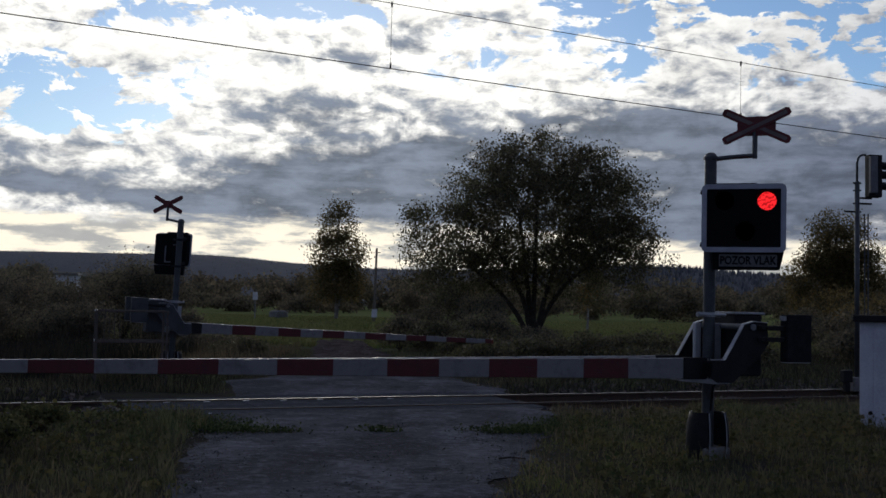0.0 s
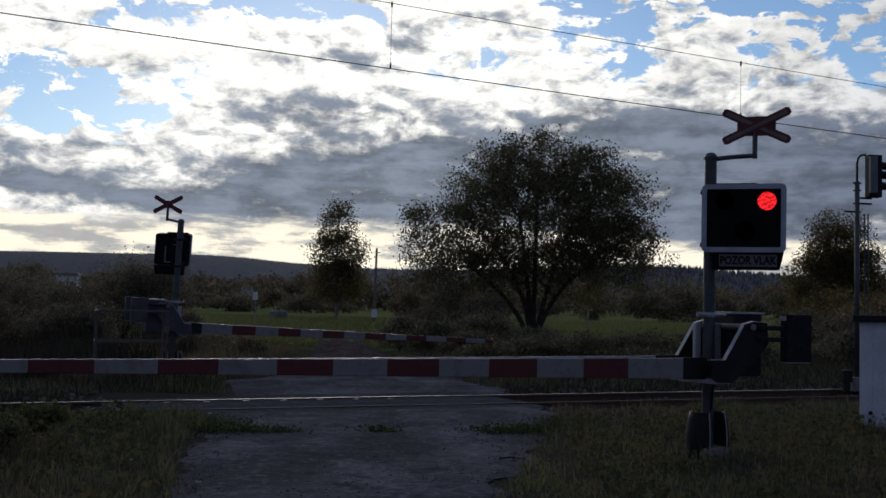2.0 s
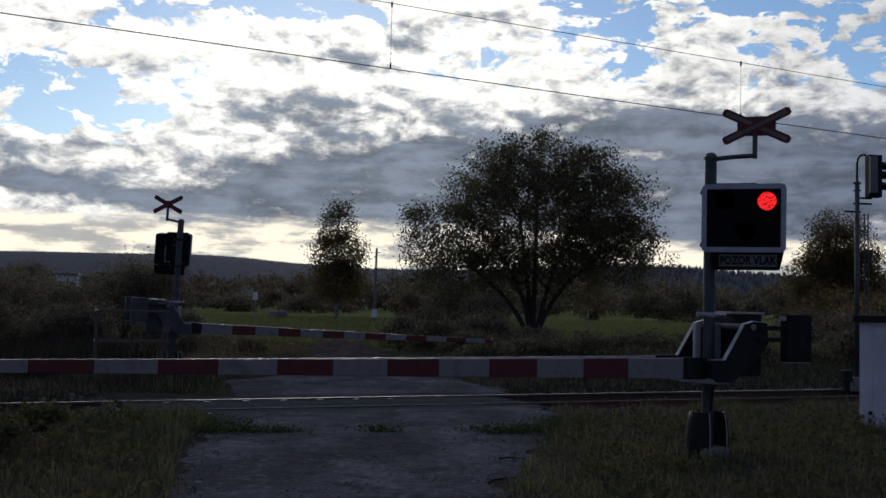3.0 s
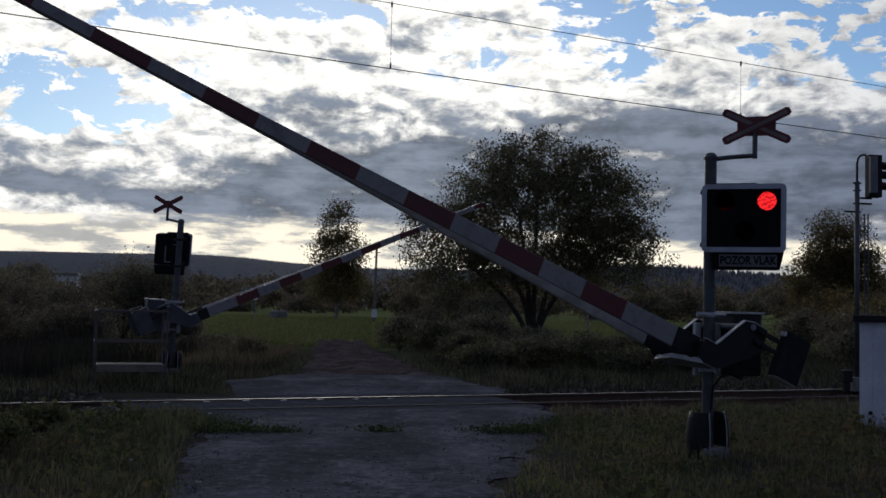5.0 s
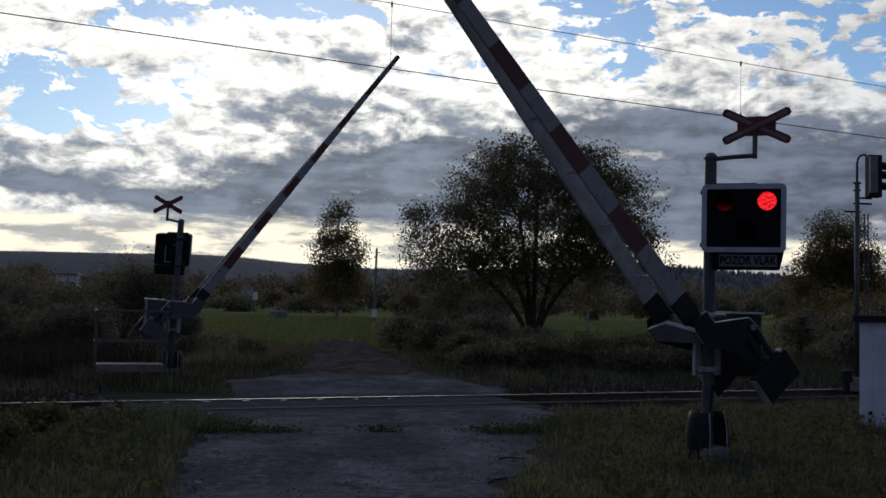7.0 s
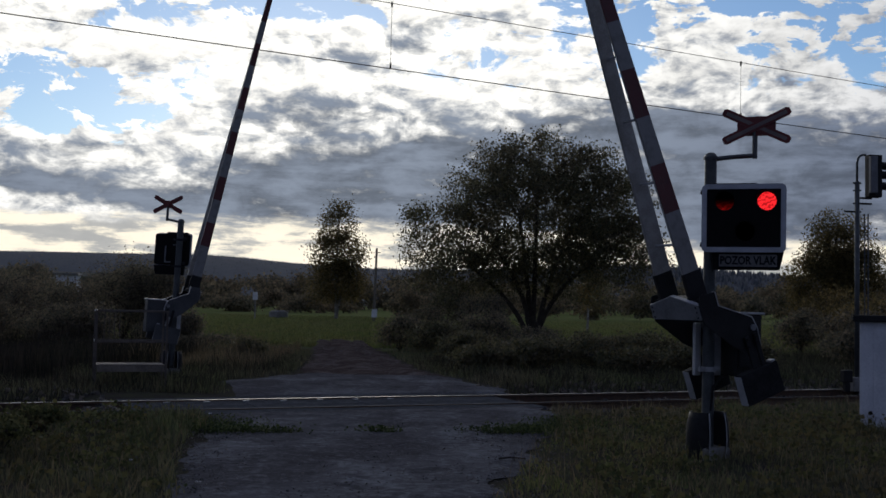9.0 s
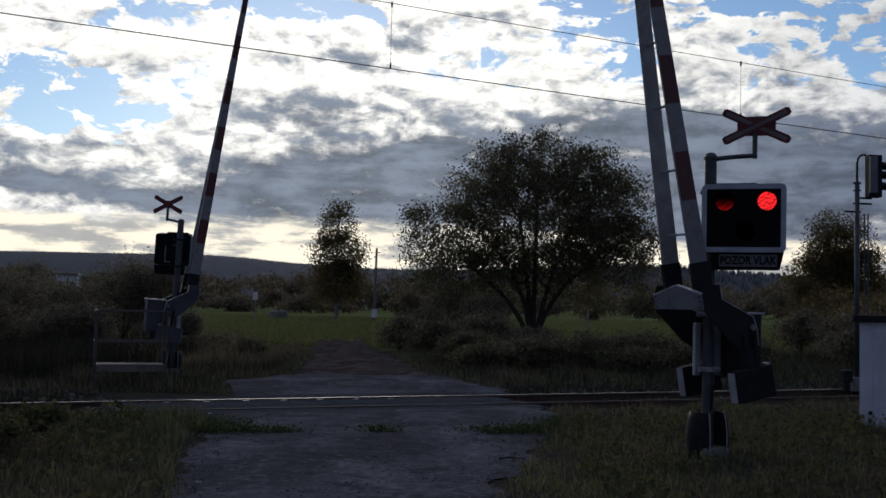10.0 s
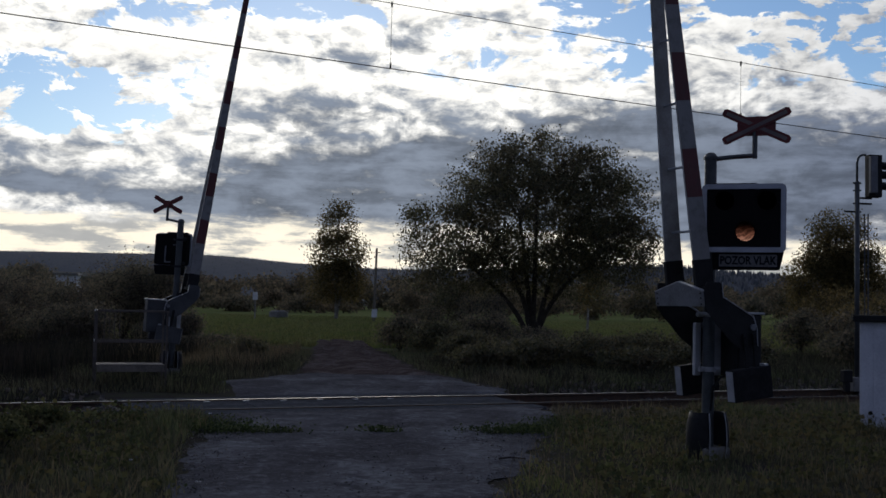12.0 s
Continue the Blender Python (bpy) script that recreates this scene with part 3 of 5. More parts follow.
def build_crossbuck(parent, x, y, z, turn, tilt, backed):
    """St Andrew's cross of two bars on a small backing, red edges round a pale middle."""
    bm = prism(bmesh.new(), rounded(0.40, 0.21, 0.012) if backed else rounded(0.10, 0.16, 0.012), 0.004, 0.016)
    cross = part("warning_cross", bm, M_RED, parent, "red and white warning cross")
    cross.matrix_basis = pose(x, y, z, 0, 0, turn)
    for a, y0 in ((tilt, -0.012), (-tilt, -0.004)):
        m = pose(0, 0, 0, 0, -a, 0)
        L, w = 0.385, 0.046
        poly = [(-L, -w * 0.6), (-L + 0.03, -w), (L - 0.03, -w), (L, -w * 0.6), (L, w * 0.6), (L - 0.03, w), (-L + 0.03, w), (-L, w * 0.6)]
        bm = prism(bmesh.new(), poly, y0, y0 + 0.0075)
        bmesh.ops.transform(bm, matrix=m, verts=bm.verts[:])
        bar = part("cross_bar", bm, M_RED, cross)
        bm = prism(bmesh.new(), [(-L + 0.04, -w * 0.42), (L - 0.04, -w * 0.42), (L - 0.04, w * 0.42), (-L + 0.04, w * 0.42)], y0 - 0.003, y0 - 0.0002)
        bmesh.ops.transform(bm, matrix=m, verts=bm.verts[:])
        part("white_stripe", bm, M_CREAM, cross)


def build_barrier(m, board_x, cross_x, lit, pivot):
    """A barrier: post with light board and cross, machine box, and a twin-plank boom with counterweights."""
    unit = thing("level_crossing_barrier", m, "railway level crossing barrier with light board, cross and red-white boom", "crossing barrier", "barriers of the crossing")
    bm = tube(bmesh.new(), [(0, 0, -0.1), (0, 0, 3.24)], 0.064, 18)
    tube(bm, [(0, 0, 3.225), (0, 0, 3.25)], 0.078, 18)
    tube(bm, [(0, 0, 3.25), (0, 0, 3.285), (0, 0, 3.30)], 0.074, 18, 0.03)
    pole = part("post", bm, M_POLE, unit, "round dark green steel post", True)
    pole.data.set_sharp_from_angle(angle=radians(40))
    for z in (1.56, 0.98, 2.86, 2.30):
        bm = bmesh.new()
        tube(bm, [(0, 0, z - 0.025), (0, 0, z + 0.025)], 0.074, 18)
        for a in (-0.10, 0.10):
            box(bm, (a, -0.02, z), (0.07, 0.03, 0.05), 0.004)
            tube(bm, [(a, -0.05, z), (a, 0.03, z)], 0.012, 6)
        if 1.5 < z < 2:
            tube(bm, [(-0.20, -0.06, z), (0.17, -0.06, z)], 0.016, 8)
            tube(bm, [(-0.20, -0.06, z), (-0.165, -0.06, z)], 0.028, 6)
        part("clamp", bm, M_EDGE if z < 2 else M_DARK, unit, "light bolted clamp" if z < 2 else "")
    # foot guards
    bm = bmesh.new()
    box(bm, (0, 0, 0.06), (0.34, 0.34, 0.22), 0.02)
    part("foot_block", bm, M_CONCRETE, unit, "concrete foot block")
    for sgn in (-1, 1):
        rows, cols = 9, 10
        bm = bmesh.new()
        grid = []
        for j in range(rows):
            zz = 0.0 + 0.53 * j / (rows - 1)
            rr = 0.20 - 0.05 * (j / (rows - 1)) ** 3 - 0.03 * (1 - j / (rows - 1)) ** 2
            grid.append([bm.verts.new((sgn * (0.05 + rr * math.cos(a)), rr * math.sin(a), zz)) for a in np.linspace(-1.25, 1.25, cols)])
        for j in range(rows - 1):
            for i in range(cols - 1):
                bm.faces.new((grid[j][i], grid[j][i + 1], grid[j + 1][i + 1], grid[j + 1][i]))
        bmesh.ops.recalc_face_normals(bm, faces=bm.faces[:])
        bmesh.ops.solidify(bm, geom=bm.faces[:], thickness=0.012)
        guard = part("foot_guard", bm, M_DARK, unit, "curved dark foot guard", True)
        for a in (-1.25, 1.25):
            pts = []
            for j in range(rows):
                u = j / (rows - 1)
                rr = 0.205 - 0.05 * u ** 3 - 0.03 * (1 - u) ** 2
                pts.append((sgn * (0.05 + rr * math.cos(a)), rr * math.sin(a), 0.53 * u))
            part("rim", tube(bmesh.new(), pts, 0.006, 6), M_EDGE, guard, "light worn rim")
    # cross on its bent arm
    bx = cross_x
    part("cross_arm", tube(bmesh.new(), [(0.05, -0.01, 3.235), (bx * 0.5, -0.10, 3.26), (bx - 0.02, -0.19, 3.28)], 0.026, 10), M_POLE, unit)
    part("cross_holder", box(bmesh.new(), (bx, -0.19, 3.40), (0.052, 0.03, 0.30), 0.006), M_POLE, unit)
    build_crossbuck(unit, bx, -0.212, 3.60, -44, 25.5, lit)
    lamps = build_light_board(unit, board_x - 0.016, -0.42, 2.569 if lit else 2.66, -44, lit, 0.37 if lit else 0.10)
    # machine
    bm = bmesh.new()
    box(bm, (0.42, 0.05, 1.24), (0.36, 0.38, 0.66), 0.02)
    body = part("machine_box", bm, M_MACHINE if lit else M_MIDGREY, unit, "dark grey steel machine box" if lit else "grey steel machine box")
    bm = bmesh.new()
    box(bm, (0.42, 0.05, 1.585), (0.40, 0.42, 0.025), 0.006)
    part("lid", bm, M_EDGE, body, "light lid")
    bm = bmesh.new()
    box(bm, (0.42, -0.145, 1.25), (0.27, 0.012, 0.50), 0.004)
    part("door", bm, M_DARK, body, "dark door")
    for px, w in ((-0.085, 0.075), (0.16, 0.12)):
        part("mounting_plate", box(bmesh.new(), (px, 0.09, 1.19), (w, 0.05, 0.56), 0.008), M_EDGE, unit, "light mounting plate")
    bm = tube(bmesh.new(), [(pivot[0], -0.44, pivot[1]), (pivot[0], 0.44, pivot[1])], 0.035, 12)
    part("shaft", bm, M_GREY, unit)
    part("cable", tube(bmesh.new(), [(-0.02, -0.07, 0.55), (0.0, -0.085, 0.8), (0.12, -0.06, 0.9), (0.3, 0.0, 0.93)], 0.013, 6), M_DARK, unit)
    # boom; its origin lies on the shaft, the planks run towards -x
    LO, LEN, ROOT, FORK = -0.436, 7.68, 0.44, 0.41
    poly = [(-0.50, -0.345), (-0.35, -0.345), (-0.105, 0.025), (0.02, 0.055), (0.20, 0.045), (0.22, -0.17), (0.10, -0.31), (-0.24, -0.573), (-0.44, -0.573), (-0.52, -0.53)]
    boom = part("boom", prism(bmesh.new(), poly, -FORK - 0.007, -FORK + 0.007, 0.003), M_DARK, unit, "raised and lowered twin-plank boom on a forked root")
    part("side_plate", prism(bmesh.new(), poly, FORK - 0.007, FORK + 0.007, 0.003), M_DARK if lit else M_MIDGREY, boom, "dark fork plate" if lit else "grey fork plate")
    top = [Vector((x, 0, z)) for x, z in poly[:5]]
    for y in (-FORK, FORK):
        out = 1 if y > 0 else -1
        bm = bmesh.new()
        for p, q in zip(top, top[1:]):
            mid, d = (p + q) / 2 + Vector((0, y - 0.012 * out, 0.004)), q - p
            box(bm, (0, 0, 0), (d.length + 0.006, 0.05, 0.010), 0.002, Matrix.Translation(mid) @ Matrix.Rotation(-math.atan2(d.z, d.x), 4, "Y"))
        part("flange", bm, M_EDGE, boom, "light worn flange")
        for z in (-0.005, -0.125):
            part("weight_arm", box(bmesh.new(), (0.26, y + 0.024 * out, z), (0.40, 0.026, 0.05), 0.005), M_DARK, boom)
            for x in (0.10, 0.17):
                part("bolt", tube(bmesh.new(), [(x, y + 0.03 * out, z), (x, y + 0.05 * out, z)], 0.014, 6), M_DARK, boom)
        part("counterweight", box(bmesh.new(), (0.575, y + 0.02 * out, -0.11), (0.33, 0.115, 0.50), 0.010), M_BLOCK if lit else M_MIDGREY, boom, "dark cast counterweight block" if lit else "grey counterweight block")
        part("weight_face", box(bmesh.new(), (0.575, y + 0.02 * out, -0.3635), (0.31, 0.10, 0.007), 0.0), M_EDGE, boom, "light grey underside of the counterweight")
        part("weight_lug", box(bmesh.new(), (0.40, y + 0.02 * out, 0.10), (0.022, 0.08, 0.05), 0.004), M_EDGE, boom, "light steel lug")
    # bolted cover under the root, gabled towards the planks, with a folded lip
    outline = [(-0.275, -FORK), (-0.43, -FORK), (-0.53, 0.0), (-0.43, FORK), (-0.275, FORK)]
    bm = bmesh.new()
    lower, upper = [bm.verts.new((x, y, -0.588)) for x, y in outline], [bm.verts.new((x, y, -0.576)) for x, y in outline]
    bm.faces.new(lower)
    bm.faces.new(upper[::-1])
    for n in range(5):
        bm.faces.new((lower[n], upper[n], upper[(n + 1) % 5], lower[(n + 1) % 5]))
    bmesh.ops.recalc_face_normals(bm, faces=bm.faces[:])
    cover = part("root_cover", bm, M_GREY, boom, "grey bolted cover under the boom's root")
    for sgn in (-1, 1):
        a, b = Vector((-0.432, FORK * sgn, -0.565)), Vector((-0.532, 0, -0.565))
        d = b - a
        bm = box(bmesh.new(), (0, 0, 0), (d.length, 0.012, 0.05), 0.003, Matrix.Translation((a + b) / 2) @ Matrix.Rotation(math.atan2(d.y, d.x), 4, "Z"))
        part("lip", bm, M_EDGE, cover, "light folded lip")
        for x in (-0.30, -0.36, -0.41):
            part("bolt", tube(bmesh.new(), [(x, 0.37 * sgn, -0.594), (x, 0.37 * sgn, -0.586)], 0.010, 6), M_DARK, cover)
        part("root_sleeve", box(bmesh.new(), (-0.585, 0.245 * sgn, LO), (0.33, 0.052, 0.225), 0.006), M_DARK, boom, "dark sleeve round the plank's root")
    part("cross_member", box(bmesh.new(), (-0.44, 0, LO), (0.06, 2 * FORK - 0.02, 0.16), 0.008), M_DARK, boom)

    def spread(s):
        return max(0.028, 0.273 - 0.0436 * s)

    for sgn in (-1, 1):
        bm = bmesh.new()
        rings = []
        for s in np.linspace(ROOT, LEN, 15):
            u = (s - ROOT) / (LEN - ROOT)
            hw, th = 0.112 - 0.0083 * s, 0.018
            zc = LO - 0.004 * math.sin(u * 3)
            yc = sgn * spread(s)
            rings.append([bm.verts.new((-s, yc + dy, zc + dz)) for dy, dz in ((-th, -hw), (th, -hw), (th, hw), (-th, hw))])
        for a, b in zip(rings, rings[1:]):
            for i in range(4):
                bm.faces.new((a[i], a[(i + 1) % 4], b[(i + 1) % 4], b[i]))
        bm.faces.new(rings[0][::-1])
        bm.faces.new(rings[-1])
        bmesh.ops.recalc_face_normals(bm, faces=bm.faces[:])
        bmesh.ops.bevel(bm, geom=[e for e in bm.edges if abs(e.verts[0].co.x - e.verts[1].co.x) > 0.2], offset=0.005, segments=1, affect="EDGES")
        plank = part("plank", bm, M_STRIPE, boom, "tapered plank with red and white bands")
        plank.data.materials.append(M_PLANK)
        for f in plank.data.polygons:
            f.material_index = 0 if f.normal.y * sgn > 0.7 else 1
    for s in np.arange(1.05, LEN - 0.3, 0.68):
        bm = tube(bmesh.new(), [(-s, -spread(s), LO), (-s, spread(s), LO)], 0.014, 8)
        part("rung", bm, M_EDGE, boom, "thin steel spacer")
    part("tip_cap", box(bmesh.new(), (-LEN - 0.01, 0, LO), (0.05, 0.13, 0.10), 0.01), M_RED, boom, "red tip cap")
    return unit, boom, lamps


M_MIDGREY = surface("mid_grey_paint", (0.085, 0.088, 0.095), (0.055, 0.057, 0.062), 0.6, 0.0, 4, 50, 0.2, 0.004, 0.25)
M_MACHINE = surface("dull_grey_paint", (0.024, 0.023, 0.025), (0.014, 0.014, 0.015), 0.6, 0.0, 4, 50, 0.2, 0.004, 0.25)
M_PLANK = surface("weathered_white_paint", (0.36, 0.36, 0.37), (0.24, 0.235, 0.23), 0.42, 0.0, 5, 60, 0.2, 0.003)
M_FRAME = surface("grey_blue_frame", (0.44, 0.46, 0.52), (0.32, 0.34, 0.39), 0.5, 0.0, 5, 60, 0.15, 0.003)
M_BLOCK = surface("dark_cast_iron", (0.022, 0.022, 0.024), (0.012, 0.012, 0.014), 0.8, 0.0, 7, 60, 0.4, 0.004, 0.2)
NEAR_PIVOT, FAR_PIVOT = (0.23, 1.44), (0.21, 1.47)
near_unit, near_boom, near_lamps = build_barrier(pose(2.8465, 11.3223, 0, 0, 0.3, math.degrees(TURN)), 0.115, 0.435, True, NEAR_PIVOT)
far_unit, far_boom, _ = build_barrier(pose(-5.65, 22.246, 0, 0, 2.2, 0) @ pose(0, 0, 0, 0, 0, math.degrees(TURN) + 180), 0.06, 0.26, False, FAR_PIVOT)

NEAR_LIFT = [(0.0, 0.0), (3.25, 0.0), (3.6, 1.6), (4.0, 6.8), (4.8, 19.8), (5.5, 29.9), (6.0, 36.6), (6.5, 42.6), (7.0, 48.8), (8.0, 59.6), (9.0, 69.9), (9.5, 74.9), (10.0, 79.7), (10.4, 82.4), (10.7, 83.0), (12.0, 82.9)]
FAR_LIFT = [(0.0, 0.0), (3.3, 0.0), (3.6, 1.4), (4.0, 6.4), (4.8, 20.8), (5.5, 32.8), (6.0, 40.4), (6.5, 47.5), (7.0, 54.3), (8.0, 67.3), (9.0, 79.0), (9.3, 82.2), (9.5, 83.6), (9.8, 83.4), (10.3, 83.1), (12.0, 83.1)]
SWITCH = [0.23, 0.77, 1.27, 1.79, 2.30, 2.81, 3.33, 3.84, 4.35, 4.84, 5.37, 5.90, 6.41, 6.95, 7.46, 7.97, 8.46, 8.93, 9.46, 9.97, 10.48]


def motions():
    for boom, pivot, rows in ((near_boom, NEAR_PIVOT, NEAR_LIFT), (far_boom, FAR_PIVOT, FAR_LIFT)):
        walk(boom, [(t, pose(pivot[0], 0, pivot[1], 0, a, 0)) for t, a in rows])
    # red lamps take turns: the left one shines from every even switch to the next
    for index, (lamp, hx, hz) in enumerate(near_lamps):
        def at(turn):
            return pose(hx, 0.172, hz, turn, 0, 0)

        def rise(t):
            return [(t - 0.06, at(190)), (t - 0.02, at(120)), (t + 0.01, at(60)), (t + 0.05, at(0))]

        def fall(t):
            return [(t - 0.07, at(0)), (t - 0.03, at(70)), (t + 0.03, at(120)), (t + 0.16, at(148)), (t + 0.28, at(190))]

        if index == 2:
            rows = [(0.0, at(190))] + [(11.24, at(190)), (11.30, at(120)), (11.35, at(60)), (11.40, at(0)), (11.90, at(0)), (11.95, at(60)), (12.0, at(106))]
        else:
            rows = [(0.0, at(0 if index else 190))]
            for i, t in enumerate(SWITCH):
                if i == len(SWITCH) - 1:
                    rows += fall(t + 0.03) if index else []
                else:
                    rows += rise(t) if i % 2 == index else fall(t)
            rows.append((12.0, at(190)))
        walk(lamp, rows)

# ---- plants ----


def fast(name, verts, tris, material, parent=None, smooth_shade=False):
    """Link big arrays of vertices and triangles as one mesh object."""
    me = bpy.data.meshes.new(name)
    verts, tris = np.asarray(verts, np.float32), np.asarray(tris, np.int32)
    me.vertices.add(len(verts))
    me.vertices.foreach_set("co", verts.ravel())
    me.loops.add(tris.size)
    me.loops.foreach_set("vertex_index", tris.ravel())
    me.polygons.add(len(tris))
    me.polygons.foreach_set("loop_start", np.arange(0, tris.size, 3, dtype=np.int32))
    me.polygons.foreach_set("loop_total", np.full(len(tris), 3, np.int32))
    me.update(calc_edges=True)
    me.validate()
    me.materials.append(material)
    ob = new(name, me)
    ob.parent = parent
    return ob


def leaves(centres, size, rnd, flat=0.35):
    """Small pointed leaf pairs at the given places, turned every way: vertices and triangles."""
    n = len(centres)
    d = rnd.normal(0, 1, (n, 3))
    d[:, 2] -= 0.3
    d /= np.linalg.norm(d, axis=1)[:, None]
    e = np.cross(d, rnd.normal(0, 1, (n, 3)))
    e /= np.linalg.norm(e, axis=1)[:, None] + 1e-9
    k = (size * rnd.uniform(0.6, 1.35, n))[:, None]
    w = flat * rnd.uniform(0.8, 1.3, n)[:, None]
    v = np.stack([centres - d * k * 0.5, centres + e * k * w, centres + d * k * 0.5, centres - e * k * w], 1).reshape(-1, 3)
    i = np.arange(n)[:, None] * 4
    return v, np.concatenate([i + [0, 1, 2], i + [0, 2, 3]])


def blades(x, y, z, h, rnd, width=0.006, lean=0.35):
    """Bent grass blades: vertices and triangles."""
    n = len(x)
    a, b = rnd.uniform(0, 6.28, n), rnd.uniform(0, 6.28, n)
    l = h * lean * rnd.uniform(0.2, 1.6, n)
    base = np.stack([x, y, z], 1)
    side = np.stack([np.cos(a), np.sin(a), np.zeros(n)], 1) * (width * rnd.uniform(0.6, 1.5, n))[:, None]
    bend = np.stack([np.cos(b) * l, np.sin(b) * l, np.zeros(n)], 1)
    up = np.stack([np.zeros(n), np.zeros(n), h], 1)
    v = np.stack([base - side, base + side, base + bend * 0.35 + up * 0.6 - side * 0.7, base + bend * 0.35 + up * 0.6 + side * 0.7, base + bend + up * 0.95], 1).reshape(-1, 3)
    i = np.arange(n)[:, None] * 5
    return v, np.concatenate([i + [0, 1, 3], i + [0, 3, 2], i + [2, 3, 4]])


def limb_points(a, b, rnd, sag=0.12, n=6):
    a, b = np.asarray(a, float), np.asarray(b, float)
    mid = (a + b) / 2 + rnd.normal(0, sag, 3) * np.linalg.norm(b - a)
    return [tuple((1 - u) ** 2 * a + 2 * u * (1 - u) * mid + u * u * b) for u in np.linspace(0, 1, n)]


def build_tree(name, x, y, lumps, stems, fork, clusters, per, spread, leaf, bark, foliage, label, seed, trunk_r=0.16, droop=0.0, category="tree"):
    """A tree: bent stems that fork into limbs and twigs, and a crown of leaf clusters within the lumps (dx, dy, z, rx, ry, rz)."""
    rnd = np.random.RandomState(seed)
    tree = thing(name, pose(x, y, float(height(x, y)) - 0.03), label, category)
    vol = np.array([l[3] * l[4] * l[5] for l in lumps])
    pick = rnd.choice(len(lumps), clusters, p=vol / vol.sum())
    cs = []
    for i in pick:
        dx, dy, z, rx, ry, rz = lumps[i]
        d = rnd.normal(0, 1, 3)
        d *= rnd.uniform(0.15, 1.0) ** 0.45 / np.linalg.norm(d)
        cs.append((dx + d[0] * rx, dy + d[1] * ry, max(z + d[2] * rz, 0.35)))
    cs = np.array(cs)
    bm = bmesh.new()
    tops = []
    for sx, sy, h in stems:
        a, mid, b = np.array((sx * 0.05, sy * 0.05, 0)), np.array((sx * 0.16, sy * 0.16, h * 0.50)) + rnd.normal(0, 0.03, 3) * h, np.array((sx, sy, h))
        pts = [tuple((1 - u) ** 2 * a + 2 * u * (1 - u) * mid + u * u * b) for u in np.linspace(0, 1, 7)]
        tube(bm, pts, trunk_r, 9, trunk_r * 0.45)
        tops += [(np.array(p), trunk_r * (1 - 0.55 * i / 6)) for i, p in enumerate(pts) if p[2] > fork]
    if len(stems) > 3:
        tube(bm, limb_points((0, 0, -0.05), (0.05, 0, fork + 0.25), rnd, 0.02, 5), trunk_r * 1.9, 10, trunk_r * 1.35)
    limbs = []
    for _ in range(44 if clusters > 500 else 26 if clusters > 150 else 10):
        c = cs[rnd.randint(len(cs))]
        j = int(np.argmin([np.linalg.norm(p - c) + 0.9 * max(0, p[2] - c[2] + 0.6) + rnd.uniform(0, 1.0) for p, _ in tops]))
        p, r = tops[j]
        pts = limb_points(p, c, rnd, 0.10, 7)
        tube(bm, pts, r * 0.5, 6, 0.014)
        limbs += [np.array(q) for q in pts[2:]]
    allp = np.array(limbs + [p for p, _ in tops])
    for c in cs[:: 2 if clusters > 500 else 1]:
        j = int(np.argmin(np.linalg.norm(allp - c, axis=1)))
        tube(bm, limb_points(allp[j], c, rnd, 0.10, 3), 0.013, 3, 0.005)
    part("trunk", bm, bark, tree, "forked dark trunk with limbs and twigs")
    n = np.maximum(1, rnd.poisson(per, len(cs)))
    pts = np.repeat(cs, n, axis=0)
    pts = pts + rnd.normal(0, 1, pts.shape) * np.array([spread, spread, spread * 0.75])
    pts[:, 2] -= droop * rnd.rand(len(pts)) ** 2
    pts = pts[pts[:, 2] > 0.05]
    v, f = leaves(pts, leaf, rnd)
    fast("crown", v, f, foliage, tree)
    return tree


build_tree("meadow_tree", 3.98, 46.5,
           [(0.2, 0, 3.6, 3.0, 2.6, 0.9), (0.25, 0, 5.6, 4.6, 4.2, 3.3), (-0.3, 0, 7.7, 2.5, 2.5, 1.9), (2.8, 0, 6.2, 2.7, 3.0, 2.5), (-3.4, 0, 4.6, 2.7, 2.8, 1.9), (4.0, 0, 4.1, 2.1, 2.4, 1.7), (-3.0, 0, 3.0, 2.6, 2.4, 1.2), (2.6, 0, 2.6, 2.8, 2.4, 0.9)],
           [(-1.8, 0.2, 4.4), (0.1, -0.2, 6.6), (1.5, 0.3, 4.8), (-0.6, 0.6, 5.6), (2.7, -0.3, 3.8), (-2.8, 0.4, 3.4)], 0.7, 1150, 82, 0.27, 0.105, M_BARK, M_LEAF,
           "broad dark green spreading tree with several stems in the meadow", 11, 0.14)
build_tree("birch_tree", -11.0, 110.0, [(0, 0, 9.5, 1.9, 2.0, 3.1), (0.2, 0, 7.0, 3.0, 3.0, 2.6), (0, 0, 4.0, 3.5, 3.0, 2.3)],
           [(0.1, 0, 11.5), (1.3, 0.3, 6.0)], 2.0, 520, 38, 0.46, 0.19, M_BIRCH, M_BIRCHLEAF, "tall yellowing birch standing in the meadow", 12, 0.15, 0.4)
build_tree("roadside_tree", 22.3, 60.0, [(0, 0, 5.3, 1.9, 1.9, 2.2), (0.9, 0, 4.0, 2.0, 2.0, 1.9), (-0.8, 0, 3.5, 2.0, 2.0, 1.8), (0.3, 0, 1.8, 2.6, 2.2, 1.3)],
           [(0.1, 0, 6.6), (0.9, 0.2, 5.0), (-0.8, 0.1, 4.2)], 0.9, 560, 85, 0.27, 0.115, M_BARK, M_BIRCHLEAF, "small leafy tree with thinning yellow-green crown", 13, 0.12, 0.25)
